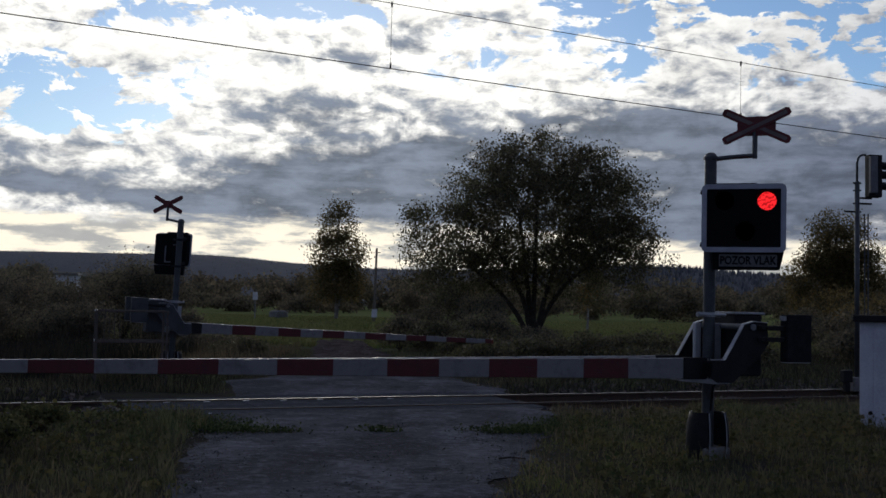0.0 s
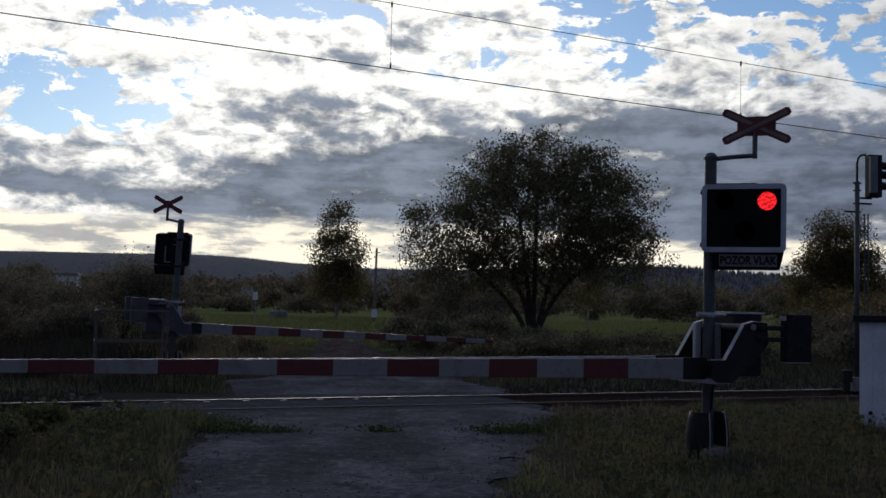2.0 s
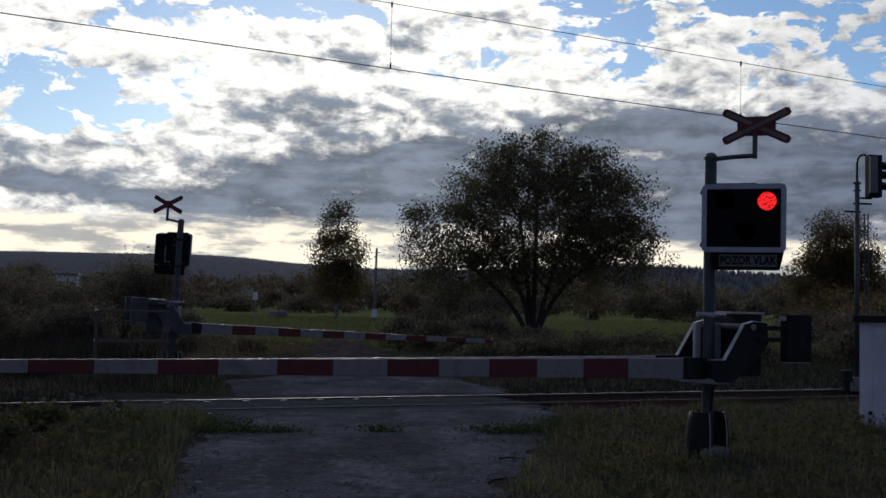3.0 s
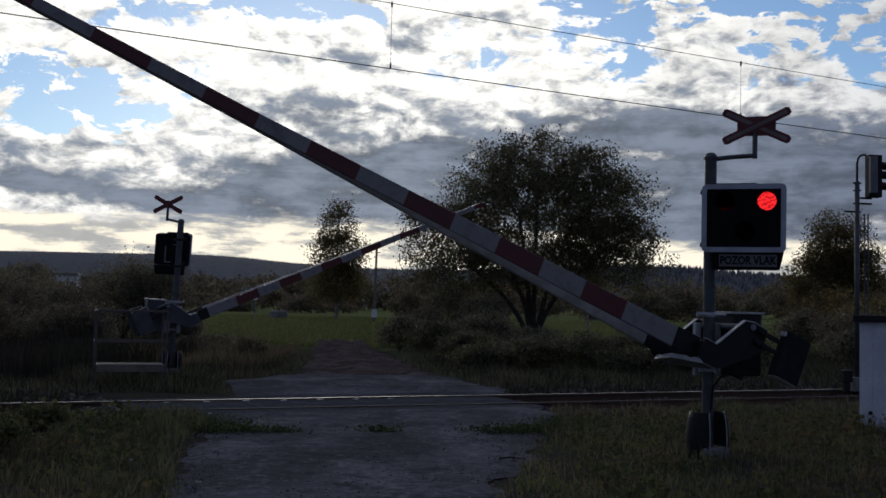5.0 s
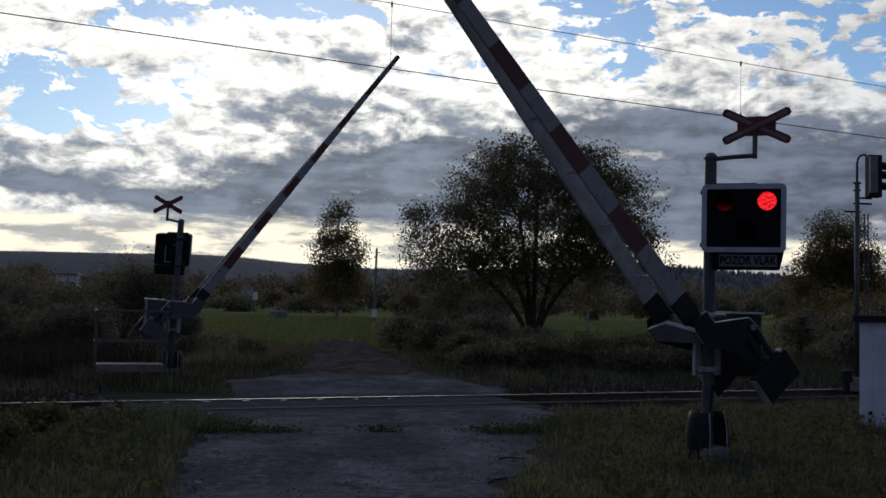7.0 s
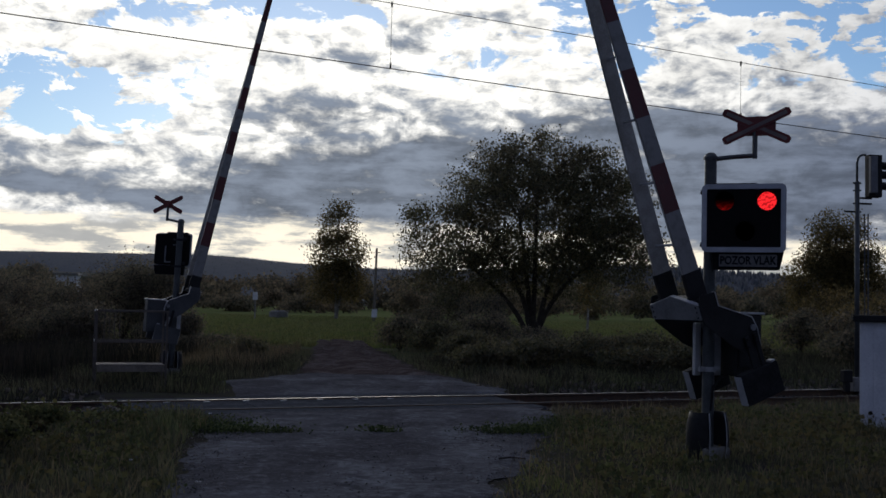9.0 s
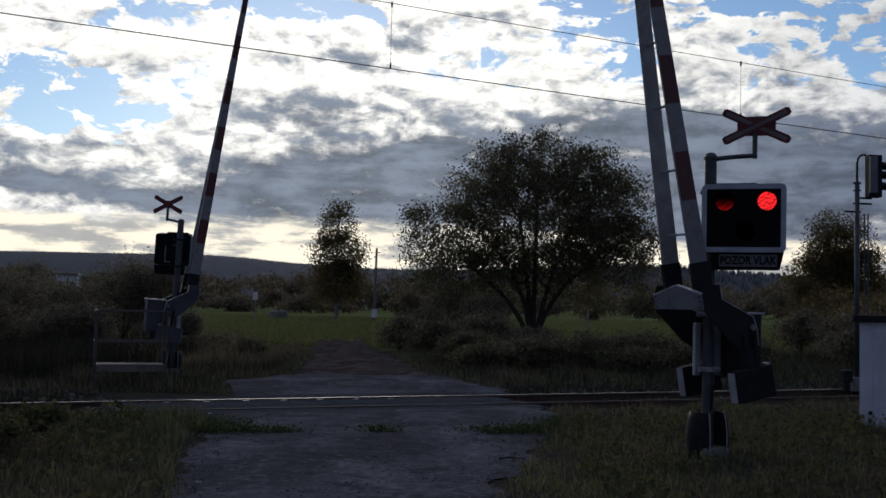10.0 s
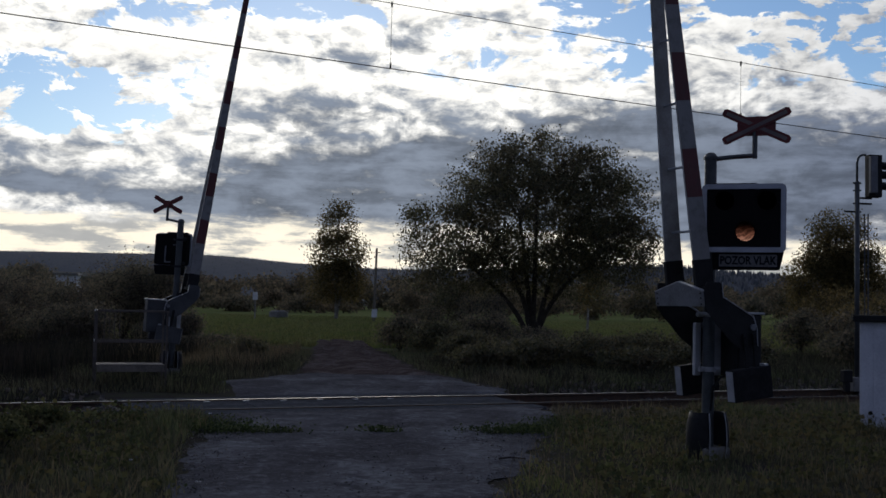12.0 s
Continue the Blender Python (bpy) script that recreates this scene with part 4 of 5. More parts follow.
build_tree("roadside_tree", 29.0, 66.0, [(0, 0, 2.9, 3.0, 2.4, 1.7), (2.0, 0, 2.4, 2.5, 2.4, 1.5)], [(0.1, 0, 3.6), (1.5, 0.2, 3.0)], 0.6, 240, 60, 0.34, 0.14, M_BARK, M_BUSH, "low brownish tree beside the track", 14, 0.10)


def shrub(x, y, w, h, seed, foliage, label, n=120, per=26, leaf=0.10):
    return build_tree("shrub", x, y, [(0, 0, h * 0.5, w * 0.5, w * 0.4, h * 0.42), (w * 0.15, 0, h * 0.68, w * 0.3, w * 0.3, h * 0.26)],
                      [(w * 0.12, 0, h * 0.8), (-w * 0.2, 0.1, h * 0.65), (w * 0.25, -0.1, h * 0.6)], h * 0.15, n, per, 0.05 + 0.07 * h, leaf, M_BARK, foliage, label, seed, 0.02 + 0.008 * h, category="shrub")


M_VERGELEAF = surface("weed_leaves", (0.110, 0.130, 0.060), (0.130, 0.110, 0.060), 0.9, 0, 0.8, 4, 0, pieces=True, trans=0.3, spec=0.05)
BROWN, GREEN = "brown-green leafy shrub in the rough verge", "dense green roadside shrub"
for i, (x, y, w, h) in enumerate([(-13.2, 31, 3.4, 2.5), (-11.9, 33, 2.6, 2.2), (-10.2, 34, 2.3, 3.15), (-9.2, 34, 2.2, 2.9), (-12.0, 27, 2.6, 1.6), (-9.6, 27.5, 2.6, 1.5), (-14.5, 36, 3.4, 2.7), (-7.9, 31, 1.9, 1.3)]):
    shrub(x, y, w, h, 30 + i, M_BUSH, BROWN, 170, 60, 0.065)
for i, (x, y, w, h) in enumerate([(-5.2, 27.5, 1.5, 0.6), (-6.4, 29.5, 1.8, 0.65), (-1.4, 36.0, 1.5, 1.3), (-0.2, 33.5, 1.9, 1.15), (1.4, 35.0, 2.4, 1.5), (3.2, 37, 2.4, 0.9), (0.7, 29.0, 1.7, 0.9), (2.9, 31.5, 2.4, 0.75), (5.6, 36.0, 2.8, 0.6), (6.8, 40, 2.6, 0.55), (-0.6, 40.5, 1.8, 1.7), (1.6, 42.0, 2.2, 2.2), (0.2, 44.0, 2.0, 2.6), (7.4, 34.0, 2.2, 0.55), (1.0, 25.6, 1.7, 0.75), (2.3, 26.0, 2.0, 0.9), (3.7, 26.6, 2.2, 1.0), (5.2, 27.0, 2.2, 1.05), (6.6, 27.8, 2.2, 1.0), (8.0, 28.8, 2.2, 1.0), (4.5, 25.2, 1.6, 0.7), (6.0, 25.9, 1.7, 0.75)]):
    shrub(x, y, w, h, 50 + i, M_LEAF if i > 13 or i % 3 == 0 else M_BUSH, GREEN if i > 13 or i % 3 == 0 else BROWN, 110, 34, 0.075)
for i, (x, y, w, h) in enumerate([(-4.4, 11.6, 0.8, 0.20), (-4.3, 10.2, 0.8, 0.24)]):
    shrub(x, y, w, h, 90 + i, M_VERGELEAF, "small dark green weed clump at the road's edge", 46, 30, 0.05)
for i, (x, y, w, h) in enumerate([(13.2, 34, 2.6, 1.8), (14.8, 36, 2.8, 2.3), (12.2, 31, 2.2, 1.2), (16.4, 40, 3.2, 2.4), (15.0, 32, 2.6, 1.5), (17.0, 46, 2.6, 3.0), (13.5, 40, 2.0, 1.8)]):
    shrub(x, y, w, h, 70 + i, M_BIRCHLEAF if i % 2 else M_BUSH, "yellowish autumn shrub beside the track" if i % 2 else BROWN, 130, 26, 0.10)


def scatter(rnd, n, s0, s1, n0, n1, keep_road=0.1):
    """Random places in a stretch along and across the track, off the road and the rails."""
    s, q = rnd.uniform(s0, s1, n), rnd.uniform(n0, n1, n)
    x, y = s * TX - q * TY, s * TY + q * TX
    l, r = road_span(y)
    ok = ((x < l - keep_road * rnd.rand(n)) | (x > r + keep_road * rnd.rand(n)))
    return x[ok], y[ok]


def verge(name, x, y, h0, h1, material, label, rnd, width=0.006, lean=0.4, clump=1.3):
    """A stretch of grass, taller in clumps."""
    c = 0.5 + 0.5 * wave(x, y, clump, 21) + 0.25 * wave(x, y, 0.35, 22)
    h = (h0 + (h1 - h0) * np.clip(c, 0, 1) ** 3) * rnd.uniform(0.45, 1.2, len(x))
    v, f = blades(x, y, height(x, y) - 0.01, h, rnd, width, lean)
    return tagged(fast(name, v, f, material), label, "grass", kind="stuff")


TUFTS = [(-3.97, 14.21, 0.8, 0.5, 900), (-3.38, 13.65, 0.9, 0.5, 1300), (-2.61, 13.06, 0.6, 0.25, 700), (-2.1, 12.92, 0.35, 0.14, 260), (-0.72, 13.28, 0.28, 0.1, 170), (0.91, 13.46, 0.5, 0.2, 500), (1.42, 13.85, 0.6, 0.3, 900), (1.82, 14.79, 0.5, 0.4, 500)]


def build_grass():
    rnd = np.random.RandomState(8)
    # foreground verges on both sides of the road
    n = 190000
    x, y = rnd.uniform(-7.5, 9.5, n), rnd.uniform(6.5, 18.5, n)
    l, r = road_span(y)
    q = -x * TY + y * TX
    left, right = x < l + 0.15 * wave(y, 0, 0.8, 9), x > r - 0.15 * wave(y, 0, 0.7, 10)
    sx = x * TX + y * TY
    near_rail = (q < AXIS - 1.9) | ((q < AXIS - 1.5) & ((sx < DECK[0]) | (sx > DECK[1] + 0.4)))
    thin = rnd.rand(n) < np.clip(0.50 + 0.9 * wave(x, y, 0.9, 12) + 0.5 * wave(x, y, 0.3, 13), 0.05, 1)
    ok = left & near_rail & thin
    verge("grass_verge", x[ok], y[ok], 0.06, 0.50, M_GRASS, "unkempt green-brown grass along the road's edge", rnd, 0.006)
    fresh = (x - r < 1.5 + 0.6 * wave(x, y, 1.1, 14)) & (y < 12.8 + 0.8 * wave(x, y, 0.9, 15))
    ok = right & near_rail & thin & fresh
    verge("grass_verge", x[ok], y[ok], 0.04, 0.22, M_FRESH, "short fresher green grass at the road's edge", rnd, 0.005, 0.6)
    ok = right & near_rail & thin & ~fresh & (np.hypot(x - 2.85, y - 11.32) > 0.16)
    verge("grass_verge", x[ok], y[ok], 0.05, 0.36, M_GRASS, "short patchy grass round the barrier post", rnd, 0.006)
    dry = rnd.rand(n) < 0.08
    ok = (left | right) & near_rail & dry
    verge("dry_grass", x[ok], y[ok], 0.15, 0.55, M_DRY, "dry bleached stalks among the verge grass", rnd, 0.004, 0.5)
    # broad weed leaves in clumps
    k = 420
    cx, cy = rnd.uniform(-6.5, 7.5, k), rnd.uniform(7.0, 15.5, k)
    l, r = road_span(cy)
    ok = ((cx < l - 0.1) | (cx > r + 0.15)) & (-cx * TY + cy * TX < AXIS - 1.8)
    cx, cy = cx[ok], cy[ok]
    px, py = np.repeat(cx, 42) + rnd.normal(0, 0.13, len(cx) * 42), np.repeat(cy, 42) + rnd.normal(0, 0.13, len(cx) * 42)
    tall = np.repeat(rnd.uniform(0.06, 0.30, len(cx)), 42)
    v, f = leaves(np.stack([px, py, height(px, py) + 0.02 + tall * rnd.rand(len(px))], 1), 0.055, rnd, 0.4)
    tagged(fast("verge_weeds", v, f, M_VERGELEAF), "low leafy weeds in the grass verge", "weeds", kind="stuff")
    # tufts along the crossing's edge
    xs, ys = [], []
    for cx, cy, sx, sy, k in TUFTS:
        xs.append(rnd.normal(cx, sx * 0.6, k))
        ys.append(rnd.normal(cy, sy * 0.6, k))
    x, y = np.concatenate(xs), np.concatenate(ys)
    v, f = blades(x, y, np.full(len(x), 0.0), rnd.uniform(0.02, 0.09, len(x)), rnd, 0.005, 1.4)
    lv, lf = leaves(np.stack([x, y, rnd.uniform(0.01, 0.09, len(x))], 1), 0.035, rnd, 0.4)
    v, f = np.concatenate([v, lv]), np.concatenate([f, lf + len(v)])
    tagged(fast("grass_tufts", v, f, M_TUFT), "low green tufts growing out of the road's edge", "grass", kind="stuff")
    # between track and meadow
    x, y = scatter(rnd, 170000, -9, 34, AXIS + 2.0, AXIS + 17, 0.3)
    verge("rough_grass", x, y, 0.12, 0.60, M_GRASS, "rough grass beyond the track", rnd, 0.006, 0.6, 1.6)
    x, y = scatter(rnd, 50000, -9, 34, AXIS + 1.9, AXIS + 12, 0.5)
    verge("dry_grass", x, y, 0.20, 0.85, M_WEED, "tall dry weeds beyond the track", rnd, 0.006, 0.5, 1.4)
    # tall dark weeds beside the far barrier
    x, y = rnd.uniform(-15, -6.4, 16000), rnd.uniform(19.5, 29, 16000)
    ok = ~((x > -7.0) & (y < 23.2))
    verge("tall_weeds", x[ok], y[ok], 0.5, 1.35, M_WEED, "tall brown weeds beside the far barrier", rnd, 0.010, 0.2, 2.0)
    x, y = rnd.uniform(-9, -4.3, 15000), rnd.uniform(23.8, 34, 15000)
    ok = x < road_span(y)[0] - 0.4
    verge("tall_weeds", x[ok], y[ok], 0.25, 1.15, M_DRY, "tall bleached weeds beside the dirt track", rnd, 0.006, 0.35, 1.4)
    # ballast shoulder growth
    x, y = scatter(rnd, 14000, -8, 24, AXIS - 2.6, AXIS - 1.5, 0.2)
    s = x * TX + y * TY
    ok = (s < DECK[0] - 0.1) | (s > DECK[1] + 0.2)
    verge("trackside_grass", x[ok], y[ok], 0.05, 0.28, M_DRY, "thin dry grass on the ballast shoulder", rnd, 0.005)
    # meadow
    n = 190000
    y = 39 + 95 * rnd.rand(n) ** 1.6
    x = rnd.uniform(-0.46, 0.46, n) * y
    l, r = road_span(y)
    ok = (x < l) | (x > r) | (y > 47)
    v, f = blades(x[ok], y[ok], height(x[ok], y[ok]) - 0.02, rnd.uniform(0.06, 0.26, int(ok.sum())), rnd, 0.014, 0.8)
    tagged(fast("meadow_grass", v, f, M_MEADOW), "green meadow grass", "grass", kind="stuff")


M_FRESH = surface("fresh_grass", (0.165, 0.205, 0.075), (0.185, 0.185, 0.090), 0.7, 0, 0.5, 4, 0, pieces=True, trans=0.4, spec=0.2)
M_TUFT = surface("green_tufts", (0.065, 0.095, 0.036), (0.060, 0.078, 0.034), 0.7, 0, 0.8, 4, 0, pieces=True, trans=0.3, spec=0.2)
M_MEADOW = surface("meadow_blades", (0.150, 0.190, 0.064), (0.185, 0.182, 0.082), 0.75, 0, 0.15, 2, 0, pieces=True, trans=0.3, spec=0.2)
build_grass()


def build_grit():
    """Loose stones and leaves on the road."""
    rnd = np.random.RandomState(44)
    cube = np.array([(-1, -1, -1), (1, -1, -1), (1, 1, -1), (-1, 1, -1), (-0.7, -0.7, 1), (0.7, -0.7, 1), (0.7, 0.7, 1), (-0.7, 0.7, 1)], float)
    quads = np.array([(0, 3, 2), (0, 2, 1), (4, 5, 6), (4, 6, 7), (0, 1, 5), (0, 5, 4), (1, 2, 6), (1, 6, 5), (2, 3, 7), (2, 7, 6), (3, 0, 4), (3, 4, 7)])
    vs, fs = [], []
    for _ in range(5200):
        y = rnd.uniform(7.0, 14.2) if rnd.rand() < 0.8 else rnd.uniform(22.5, 40)
        l, r = road_span(y)
        x = rnd.uniform(l - 0.5, r + 0.5) if rnd.rand() < 0.5 else (l if rnd.rand() < 0.5 else r) + rnd.normal(0, 0.35)
        k = rnd.uniform(0.003, 0.008) * (1.8 if rnd.rand() < 0.06 else 1.0) * (1.2 if y > 20 else 1)
        a = rnd.uniform(0, 6.28)
        p = cube * (k * rnd.uniform(0.7, 1.4), k * rnd.uniform(0.7, 1.4), k * rnd.uniform(0.4, 0.8)) + rnd.uniform(-0.2, 0.2, (8, 3)) * k
        p = np.stack([p[:, 0] * math.cos(a) - p[:, 1] * math.sin(a) + x, p[:, 0] * math.sin(a) + p[:, 1] * math.cos(a) + y, p[:, 2] + 0.022], 1)
        fs.append(quads + 8 * len(vs))
        vs.append(p)
    tagged(fast("loose_grit", np.concatenate(vs), np.concatenate(fs), M_GRIT), "loose stones and grit on the worn road", "grit", kind="stuff")


build_grit()

# ---- distance: woods and hills ----


def build_woods(name, spots, leaf, material, label, seed):
    """Many small trees as one: leaf clusters in uneven crowns."""
    rnd = np.random.RandomState(seed)
    pts = []
    for x, y, w, h in spots:
        k = 13
        c = rnd.normal(0, 1, (k, 3)) * (w * 0.28, w * 0.28, h * 0.20) + (x, y, h * 0.52)
        p = np.repeat(c, 110, axis=0) + rnd.normal(0, 1, (k * 110, 3)) * (w * 0.14, w * 0.14, h * 0.10)
        p[:, 2] = np.abs(p[:, 2])
        pts.append(p)
    v, f = leaves(np.concatenate(pts), leaf, rnd, 0.5)
    return tagged(fast(name, v, f, material), label, "woods", kind="stuff")


def build_distance():
    rnd = np.random.RandomState(17)
    spots = [(x + rnd.uniform(-3, 3), rnd.uniform(230, 300), rnd.uniform(7, 12), rnd.uniform(6.0, 9.5)) for x in np.arange(-125, 135, 3.4)]
    build_woods("wood_edge", spots, 0.62, M_WOODS, "dark brown-green wood edge behind the meadow", 18)
    spots = [(x + rnd.uniform(-2, 2), rnd.uniform(165, 185), rnd.uniform(4, 7), rnd.uniform(2.2, 4.6)) for x in np.arange(-85, -16, 3.2)]
    spots += [(x + rnd.uniform(-2, 2), rnd.uniform(150, 170), rnd.uniform(4, 6), rnd.uniform(3.0, 6.5)) for x in np.arange(-6, 48, 3.0)]
    build_woods("hedge", spots, 0.36, M_WOODS, "dark hedge of bushes along the meadow", 19)
    # hills: crest heights over the azimuth
    crest = [(-0.75, 66), (-0.42, 79), (-0.31, 79), (-0.24, 81), (-0.20, 79), (-0.14, 68), (-0.06, 62), (0.04, 62), (0.12, 70), (0.20, 74), (0.24, 72), (0.29, 65), (0.36, 55), (0.46, 44), (0.75, 40)]
    az = np.linspace(-0.75, 0.75, 260)
    top = np.interp(az, [c[0] for c in crest], [c[1] for c in crest])
    k = np.ones(13) / 13
    top = np.convolve(np.pad(top, 6, mode="edge"), k, "valid") + 1.2 * wave(az * 100, 0, 9.0, 31)
    verts, faces = [], []
    rows = [(1250, 0.0), (1380, 0.30), (1500, 0.58), (1620, 0.82), (1720, 0.96), (1780, 1.0), (1900, 0.8), (2300, 0.0)]
    for d, u in rows:
        for a, h in zip(az, top):
            verts.append((float(d * math.tan(a)), float(d), float(h * u - 1)))
    w = len(az)
    for j in range(len(rows) - 1):
        for i in range(w - 1):
            faces.append((j * w + i, j * w + i + 1, (j + 1) * w + i + 1, (j + 1) * w + i))
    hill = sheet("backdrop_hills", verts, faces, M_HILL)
    hill.data.shade_smooth()
    tagged(hill, "low wooded hills along the horizon, distance haze in their colour", "hills", kind="structure")
    # spruces over the hillsides
    n = 9000
    a, u = rnd.uniform(-0.5, 0.5, n), rnd.rand(n) ** 0.6
    d = 1300 + 490 * u
    hz = np.interp(a, az, top) * np.interp(d, [r[0] for r in rows], [r[1] for r in rows]) - 2
    hh = rnd.uniform(5, 11, n) * np.interp(a, [-0.15, 0.0, 0.15], [0.32, 0.6, 1.0])
    x = d * np.tan(a)
    ring = np.array([(math.cos(t), math.sin(t)) for t in np.linspace(0, 2 * math.pi, 6)[:-1]])
    v = np.zeros((n, 6, 3))
    v[:, :5, 0] = x[:, None] + ring[:, 0] * (hh * 0.24)[:, None]
    v[:, :5, 1] = d[:, None] + ring[:, 1] * (hh * 0.24)[:, None]
    v[:, :5, 2] = hz[:, None]
    v[:, 5] = np.stack([x, d, hz + hh], 1)
    i = np.arange(n)[:, None] * 6
    tris = np.concatenate([i + [j, (j + 1) % 5, 5] for j in range(5)])
    tagged(fast("spruce_forest", v.reshape(-1, 3), tris, M_SPRUCE), "dark spruce forest on the hills, distance haze in its colour", "forest", kind="stuff")
    # pale far field, before the left hill
    for a0, a1, d0, h0, h1 in ((-0.42, -0.295, 1240, 26.5, 31.5), (-0.29, -0.25, 1243, 24, 30)):
        vs = [(d0 * math.tan(a0), d0, h0 + 3), (d0 * math.tan(a1), d0, h0), (d0 * math.tan(a1), d0 + 14, h1), (d0 * math.tan(a0), d0 + 14, h1 + 2)]
        ob = sheet("backdrop_field", vs + [(x, y + 6, -1) for x, y, z in vs], [(0, 1, 2, 3), (0, 3, 7, 4), (0, 4, 5, 1), (1, 5, 6, 2)], M_FARFIELD)
        tagged(ob, "pale stubble field below the far hill", "field", kind="structure")


build_distance()


def build_house():
    house = thing("farm_building", pose(-107.5, 300, 0, 0, 0, 8), "long pale low farm building far behind the bushes", "building")
    part("wall", box(bmesh.new(), (0, 0, 4.0), (9.0, 5.0, 8.0), 0.02), M_WHITEWASH, house, "pale wall")
    part("roof", prism(bmesh.new(), [(-4.9, 7.9), (4.9, 7.9), (4.6, 8.6), (-4.6, 8.6)], -2.9, 2.9, 0.02), M_CONCRETE, house, "low grey roof")
    for i in range(3):
        part("window", box(bmesh.new(), (-3 + 3 * i, -2.51, 5.6), (1.0, 0.06, 1.1), 0.01), M_DARK, house)


build_house()

# ---- overhead line ----


def build_wires():
    def line(name, label, z0, slope, r):
        bm = tube(bmesh.new(), [on_track(s, AXIS, z0 + slope * s + 0.00012 * (s - 9) ** 2) for s in np.linspace(-45, 75, 41)], r, 6)
        return tagged(part(name, bm, M_WIRE), label, "overhead wire")
    line("contact_wire", "thin dark contact wire over the track", 5.67, -0.0203, 0.0085)
    line("carrier_wire", "thin dark carrier wire over the track", 6.79, -0.0216, 0.0065)
    for s in (-11.0, -3.2, 6.37, 13.75, 21.5, 29.0):
        bm = tube(bmesh.new(), [on_track(s, AXIS, 5.70 - 0.0203 * s), on_track(s, AXIS, 6.79 - 0.0216 * s)], 0.004, 5)
        for z in (5.73 - 0.0203 * s, 6.77 - 0.0216 * s):
            box(bm, (0, 0, 0), (0.03, 0.03, 0.09), 0.0, Matrix.Translation(on_track(s, AXIS, z)))
        tagged(part("dropper_wire", bm, M_WIRE), "thin dropper between carrier and contact wire", "overhead wire", "droppers of the overhead line")


build_wires()


def build_signal():
    sig = thing("railway_signal", pose(8.87, 22.65, 0, 0, 0, 8), "tall railway light signal seen from behind, with ladder", "signal")
    part("mast", tube(bmesh.new(), [(0, 0, -0.1), (0, 0, 4.45)], 0.052, 12), M_POLE, sig, "grey steel mast", True)
    part("foot", box(bmesh.new(), (0, 0, 0.12), (0.34, 0.34, 0.30), 0.02), M_CONCRETE, sig, "concrete foot")
    hook = [(0, 0, 4.4), (0, 0, 4.85), (0.03, 0, 4.97), (0.10, 0, 5.03), (0.20, 0, 5.04)]
    part("hook", tube(bmesh.new(), hook, 0.026, 8), M_POLE, sig, "bent tube", True)
    head = part("signal_head", box(bmesh.new(), (0.38, 0, 4.58), (0.30, 0.20, 0.92), 0.02), M_DARK, sig, "dark signal head")
    part("back_box", box(bmesh.new(), (0.30, -0.13, 4.60), (0.16, 0.10, 0.80), 0.015), M_GREY, head, "grey back box")
    for z in (4.84, 4.64, 4.40):
        part("hood", tube(bmesh.new(), [(0.42, 0.05, z), (0.72, 0.06, z - 0.02)], 0.085, 12), M_DARK, head, "black lamp hood")
    bm = bmesh.new()
    for z in (4.10, 3.98):
        box(bm, (0.16, 0, z), (0.34, 0.05, 0.04), 0.004)
    part("bracket", bm, M_DARK, sig)
    for z in (4.42, 4.26, 3.98, 3.80):
        part("band", tube(bmesh.new(), [(-0.09, 0, z), (0.09, 0, z)], 0.018, 6), M_DARK, sig)
    part("step_bar", box(bmesh.new(), (-0.15, 0, 3.80), (0.26, 0.05, 0.035), 0.004), M_DARK, sig)
    for x in (0.14, 0.22):
        part("ladder_rail", tube(bmesh.new(), [(x, -0.06, 0.3), (x, -0.06, 3.76)], 0.014, 6), M_POLE, sig)
    for z in np.arange(0.5, 3.7, 0.3):
        part("ladder_rung", tube(bmesh.new(), [(0.14, -0.06, z), (0.22, -0.06, z)], 0.010, 5), M_POLE, sig)
    box_ob = thing("junction_box", pose(8.55, 22.4, 0, 0, 0, 8), "small grey junction box at the signal's foot", "junction box")
    part("body", box(bmesh.new(), (0, 0, 0.30), (0.20, 0.18, 0.26), 0.02), M_DARK, box_ob)
    part("stand", box(bmesh.new(), (0, 0, 0.07), (0.12, 0.12, 0.20), 0.01), M_DARK, box_ob)


build_signal()


def build_cabinet():
    cab = thing("relay_cabinet", pose(5.70, 14.46, 0, 0, 0, -22), "whitewashed trackside relay cabinet with a dark flat lid", "cabinet")
    part("body", box(bmesh.new(), (0.55, 0.35, 0.74), (1.10, 0.70, 1.52), 0.012), M_WHITEWASH, cab, "bluish white walls")
    part("lid", box(bmesh.new(), (0.55, 0.35, 1.545), (1.28, 0.88, 0.09), 0.012), M_DARK, cab, "dark flat lid")
    door = part("door", box(bmesh.new(), (0.62, -0.008, 0.80), (0.90, 0.012, 1.20), 0.004), M_WHITEWASH, cab)
    bm = bmesh.new()
    for z in (0.16, 0.27):
        tube(bm, [(0.135, -0.03, z), (0.135, 0.0, z)], 0.028, 10)
    part("lock", bm, M_DARK, cab, "dark round locks")


build_cabinet()


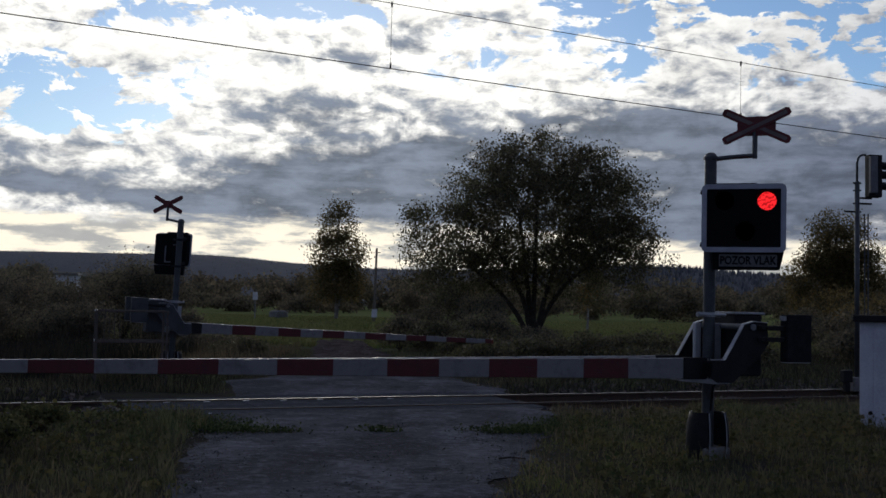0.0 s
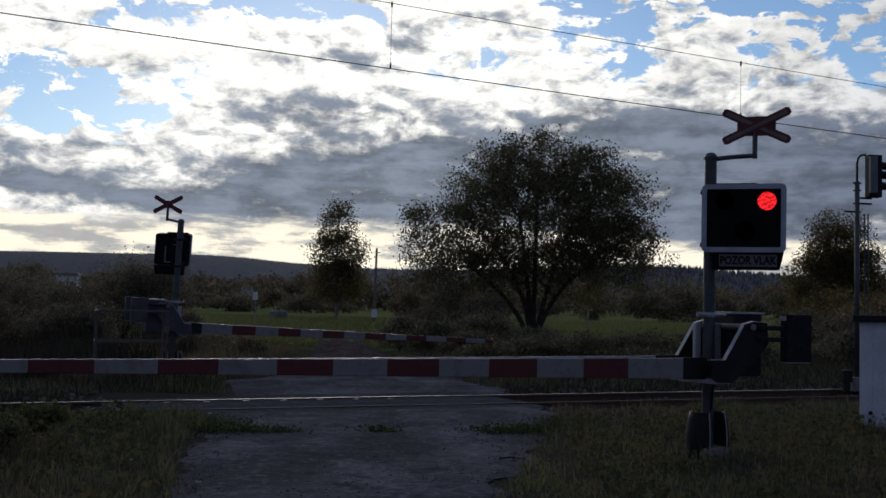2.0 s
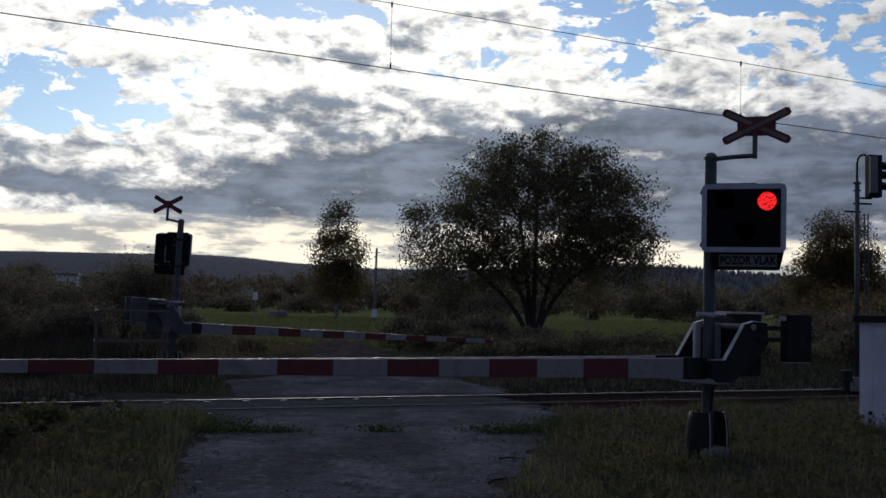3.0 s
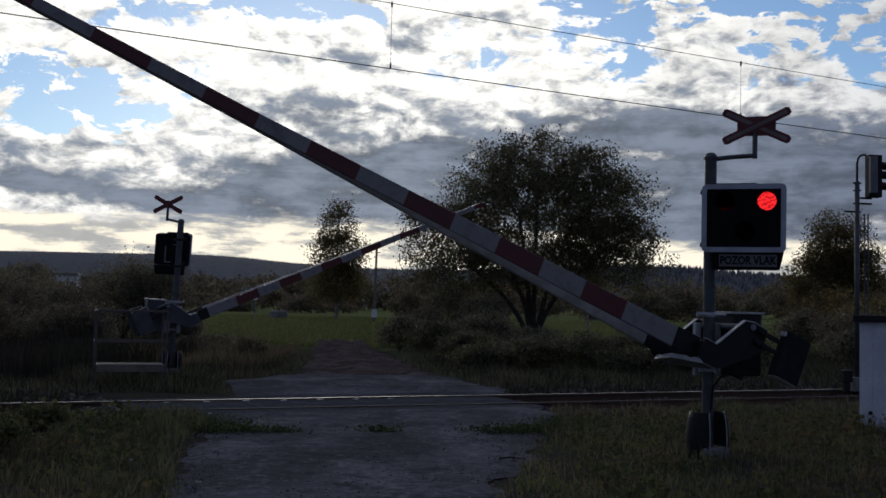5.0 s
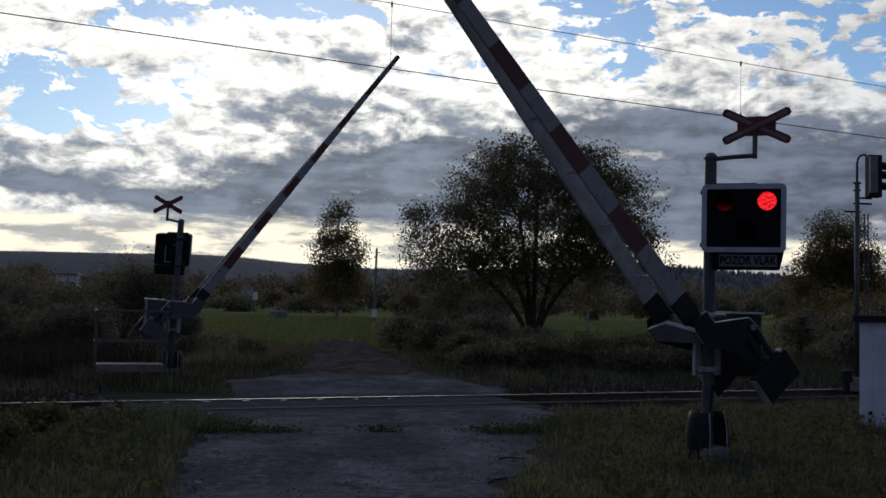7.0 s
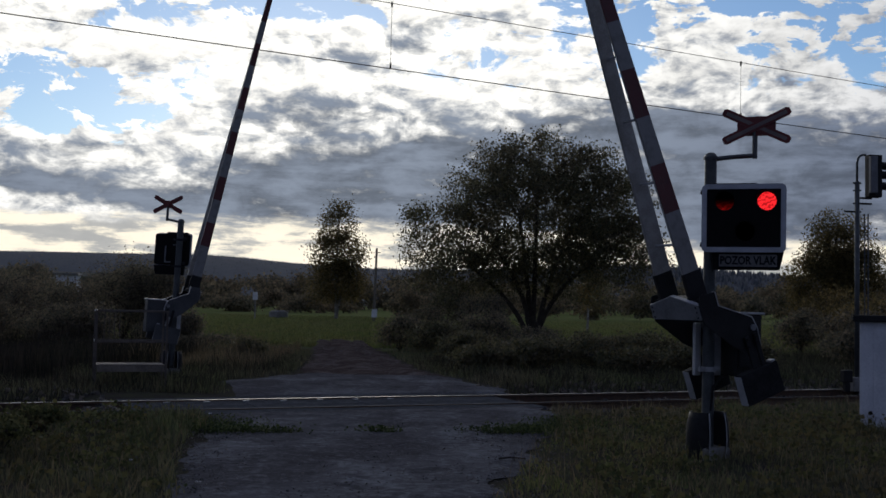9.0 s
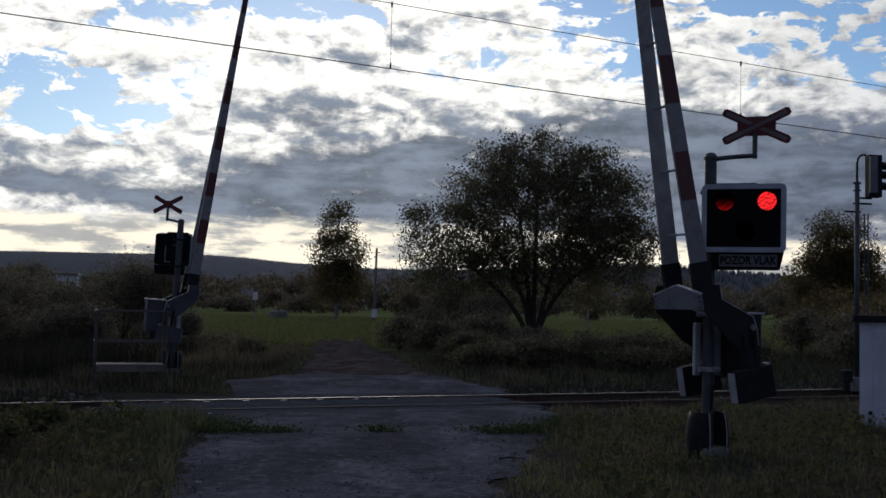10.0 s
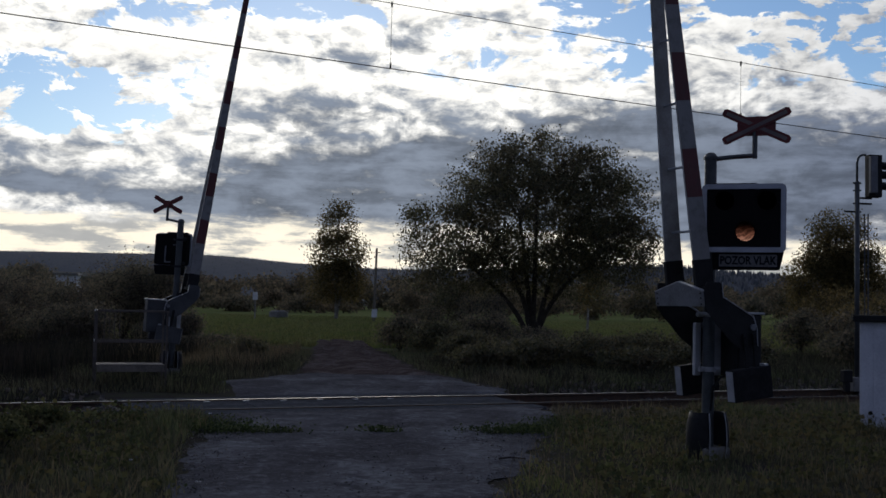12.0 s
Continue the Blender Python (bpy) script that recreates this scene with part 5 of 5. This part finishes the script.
def build_platform():
    p = thing("railing_stand", pose(-6.02, 18.55, 0, 0, 0, 20), "small railed service stand with a wooden deck beside the track", "service stand")
    W, D = 1.20, 0.75
    for x in (0, W):
        for y in (0, D):
            part("post", box(bmesh.new(), (x, y, 0.66), (0.036, 0.036, 1.46), 0.005), M_IRON, p)
    for z in (1.38, 0.84):
        part("rail", box(bmesh.new(), (W / 2, 0, z), (W + 0.05, 0.034, 0.034), 0.005), M_IRON, p)
        part("rail", box(bmesh.new(), (0, D / 2, z), (0.036, D, 0.036), 0.005), M_EDGE, p, "light grey side rail")
        part("rail", box(bmesh.new(), (W / 2, D, z), (W + 0.05, 0.034, 0.034), 0.005), M_IRON, p)
    for i in range(4):
        part("baluster", box(bmesh.new(), (0.16 + 0.09 * i, D - 0.012, 1.11), (0.014, 0.014, 0.54), 0.003), M_IRON, p)
    for i in range(5):
        part("board", box(bmesh.new(), (W / 2, 0.08 + 0.15 * i, 0.415), (W - 0.04, 0.14, 0.04), 0.006), M_WOOD, p, "weathered board")
    part("kick_board", box(bmesh.new(), (W / 2, -0.028, 0.38), (W - 0.06, 0.02, 0.13), 0.004), M_WOOD, p, "weathered front board")


build_platform()


def build_small():
    post = thing("sign_post", pose(-17.6, 100, 0), "thin post with a small white plate in the meadow", "sign")
    part("post", tube(bmesh.new(), [(0, 0, -0.1), (0, 0, 2.4)], 0.07, 8), M_CONCRETE, post)
    part("plate", box(bmesh.new(), (0, -0.09, 2.15), (0.46, 0.03, 0.72), 0.01), M_WHITEWASH, post, "white plate")
    pole = thing("utility_pole", pose(-6.4, 100, 0, 0, 1.2, 0), "dark wooden utility pole with a white box", "utility pole")
    part("pole", tube(bmesh.new(), [(0, 0, -0.2), (0, 0, 6.9)], 0.13, 8, 0.10), M_WOOD, pole)
    part("arm", box(bmesh.new(), (0.12, 0, 6.5), (0.5, 0.08, 0.08), 0.01), M_DARK, pole)
    part("meter_box", box(bmesh.new(), (0.05, -0.18, 0.75), (0.50, 0.14, 0.75), 0.02), M_WHITEWASH, pole, "white meter box")
    hut = thing("concrete_well", pose(-17.2, 112, 0), "low concrete well ring in the meadow", "well")
    part("ring", tube(bmesh.new(), [(0, 0, -0.1), (0, 0, 0.62)], 1.0, 20), M_CONCRETE, hut)
    part("cover", tube(bmesh.new(), [(0, 0, 0.62), (0, 0, 0.75)], 0.85, 20, 0.7), M_CONCRETE, hut)
    for x, y in ((11.6, 62.0), (14.4, 66.0)):
        rnd = np.random.RandomState(int(x))
        bm = bmesh.new()
        bmesh.ops.create_icosphere(bm, subdivisions=2, radius=0.22, matrix=Matrix.Diagonal((1.4, 1, 0.8, 1)))
        for v in bm.verts:
            v.co *= 1 + rnd.uniform(-0.15, 0.15)
        ob = part("grass_mound", bm, M_BUSH)
        ob.location = (x, y, 0.08)
        tagged(ob, "small dark molehill in the meadow", "mound", "mounds in the meadow")
    birch = thing("young_birch", pose(9.9, 72.0, 0), "slim pale young birch stem in the meadow", "tree")
    part("trunk", tube(bmesh.new(), limb_points((0, 0, -0.1), (0.1, 0, 3.4), np.random.RandomState(4), 0.02, 6), 0.09, 8, 0.03), M_BIRCH, birch)
    rnd = np.random.RandomState(5)
    v, f = leaves(rnd.normal(0, 1, (700, 3)) * (0.5, 0.5, 0.7) + (0.1, 0, 2.9), 0.22, rnd)
    fast("crown", v, f, M_BIRCHLEAF, birch)

    stick = tagged(part("fallen_stick", tube(bmesh.new(), [(0, 0, 0), (0.12, 0.02, 0.012), (0.28, 0.0, 0.004)], 0.012, 6, 0.007), M_BARK), "short brown stick lying at the road's edge", "stick")
    stick.location = (0.62, 11.0, 0.035)
    for i, (x, y) in enumerate(((-2.05, 9.15), (-2.95, 10.3), (-3.35, 11.4), (-3.2, 14.9), (-2.35, 12.6))):
        r = np.random.RandomState(60 + i)
        bm = bmesh.new()
        ring = [bm.verts.new((0.03 * math.cos(a) * r.uniform(0.6, 1.4), 0.025 * math.sin(a) * r.uniform(0.6, 1.4), r.uniform(-0.006, 0.01))) for a in np.linspace(0, 6.28, 8)[:-1]]
        bm.faces.new(ring)
        bmesh.ops.solidify(bm, geom=bm.faces[:], thickness=0.004)
        ob = part("paper_scrap", bm, M_WHITEWASH)
        ob.location = (x, y, float(height(x, y)) + 0.06)
        tagged(ob, "small pale scrap of litter in the grass", "litter", "scraps in the verge")


build_small()


motions()
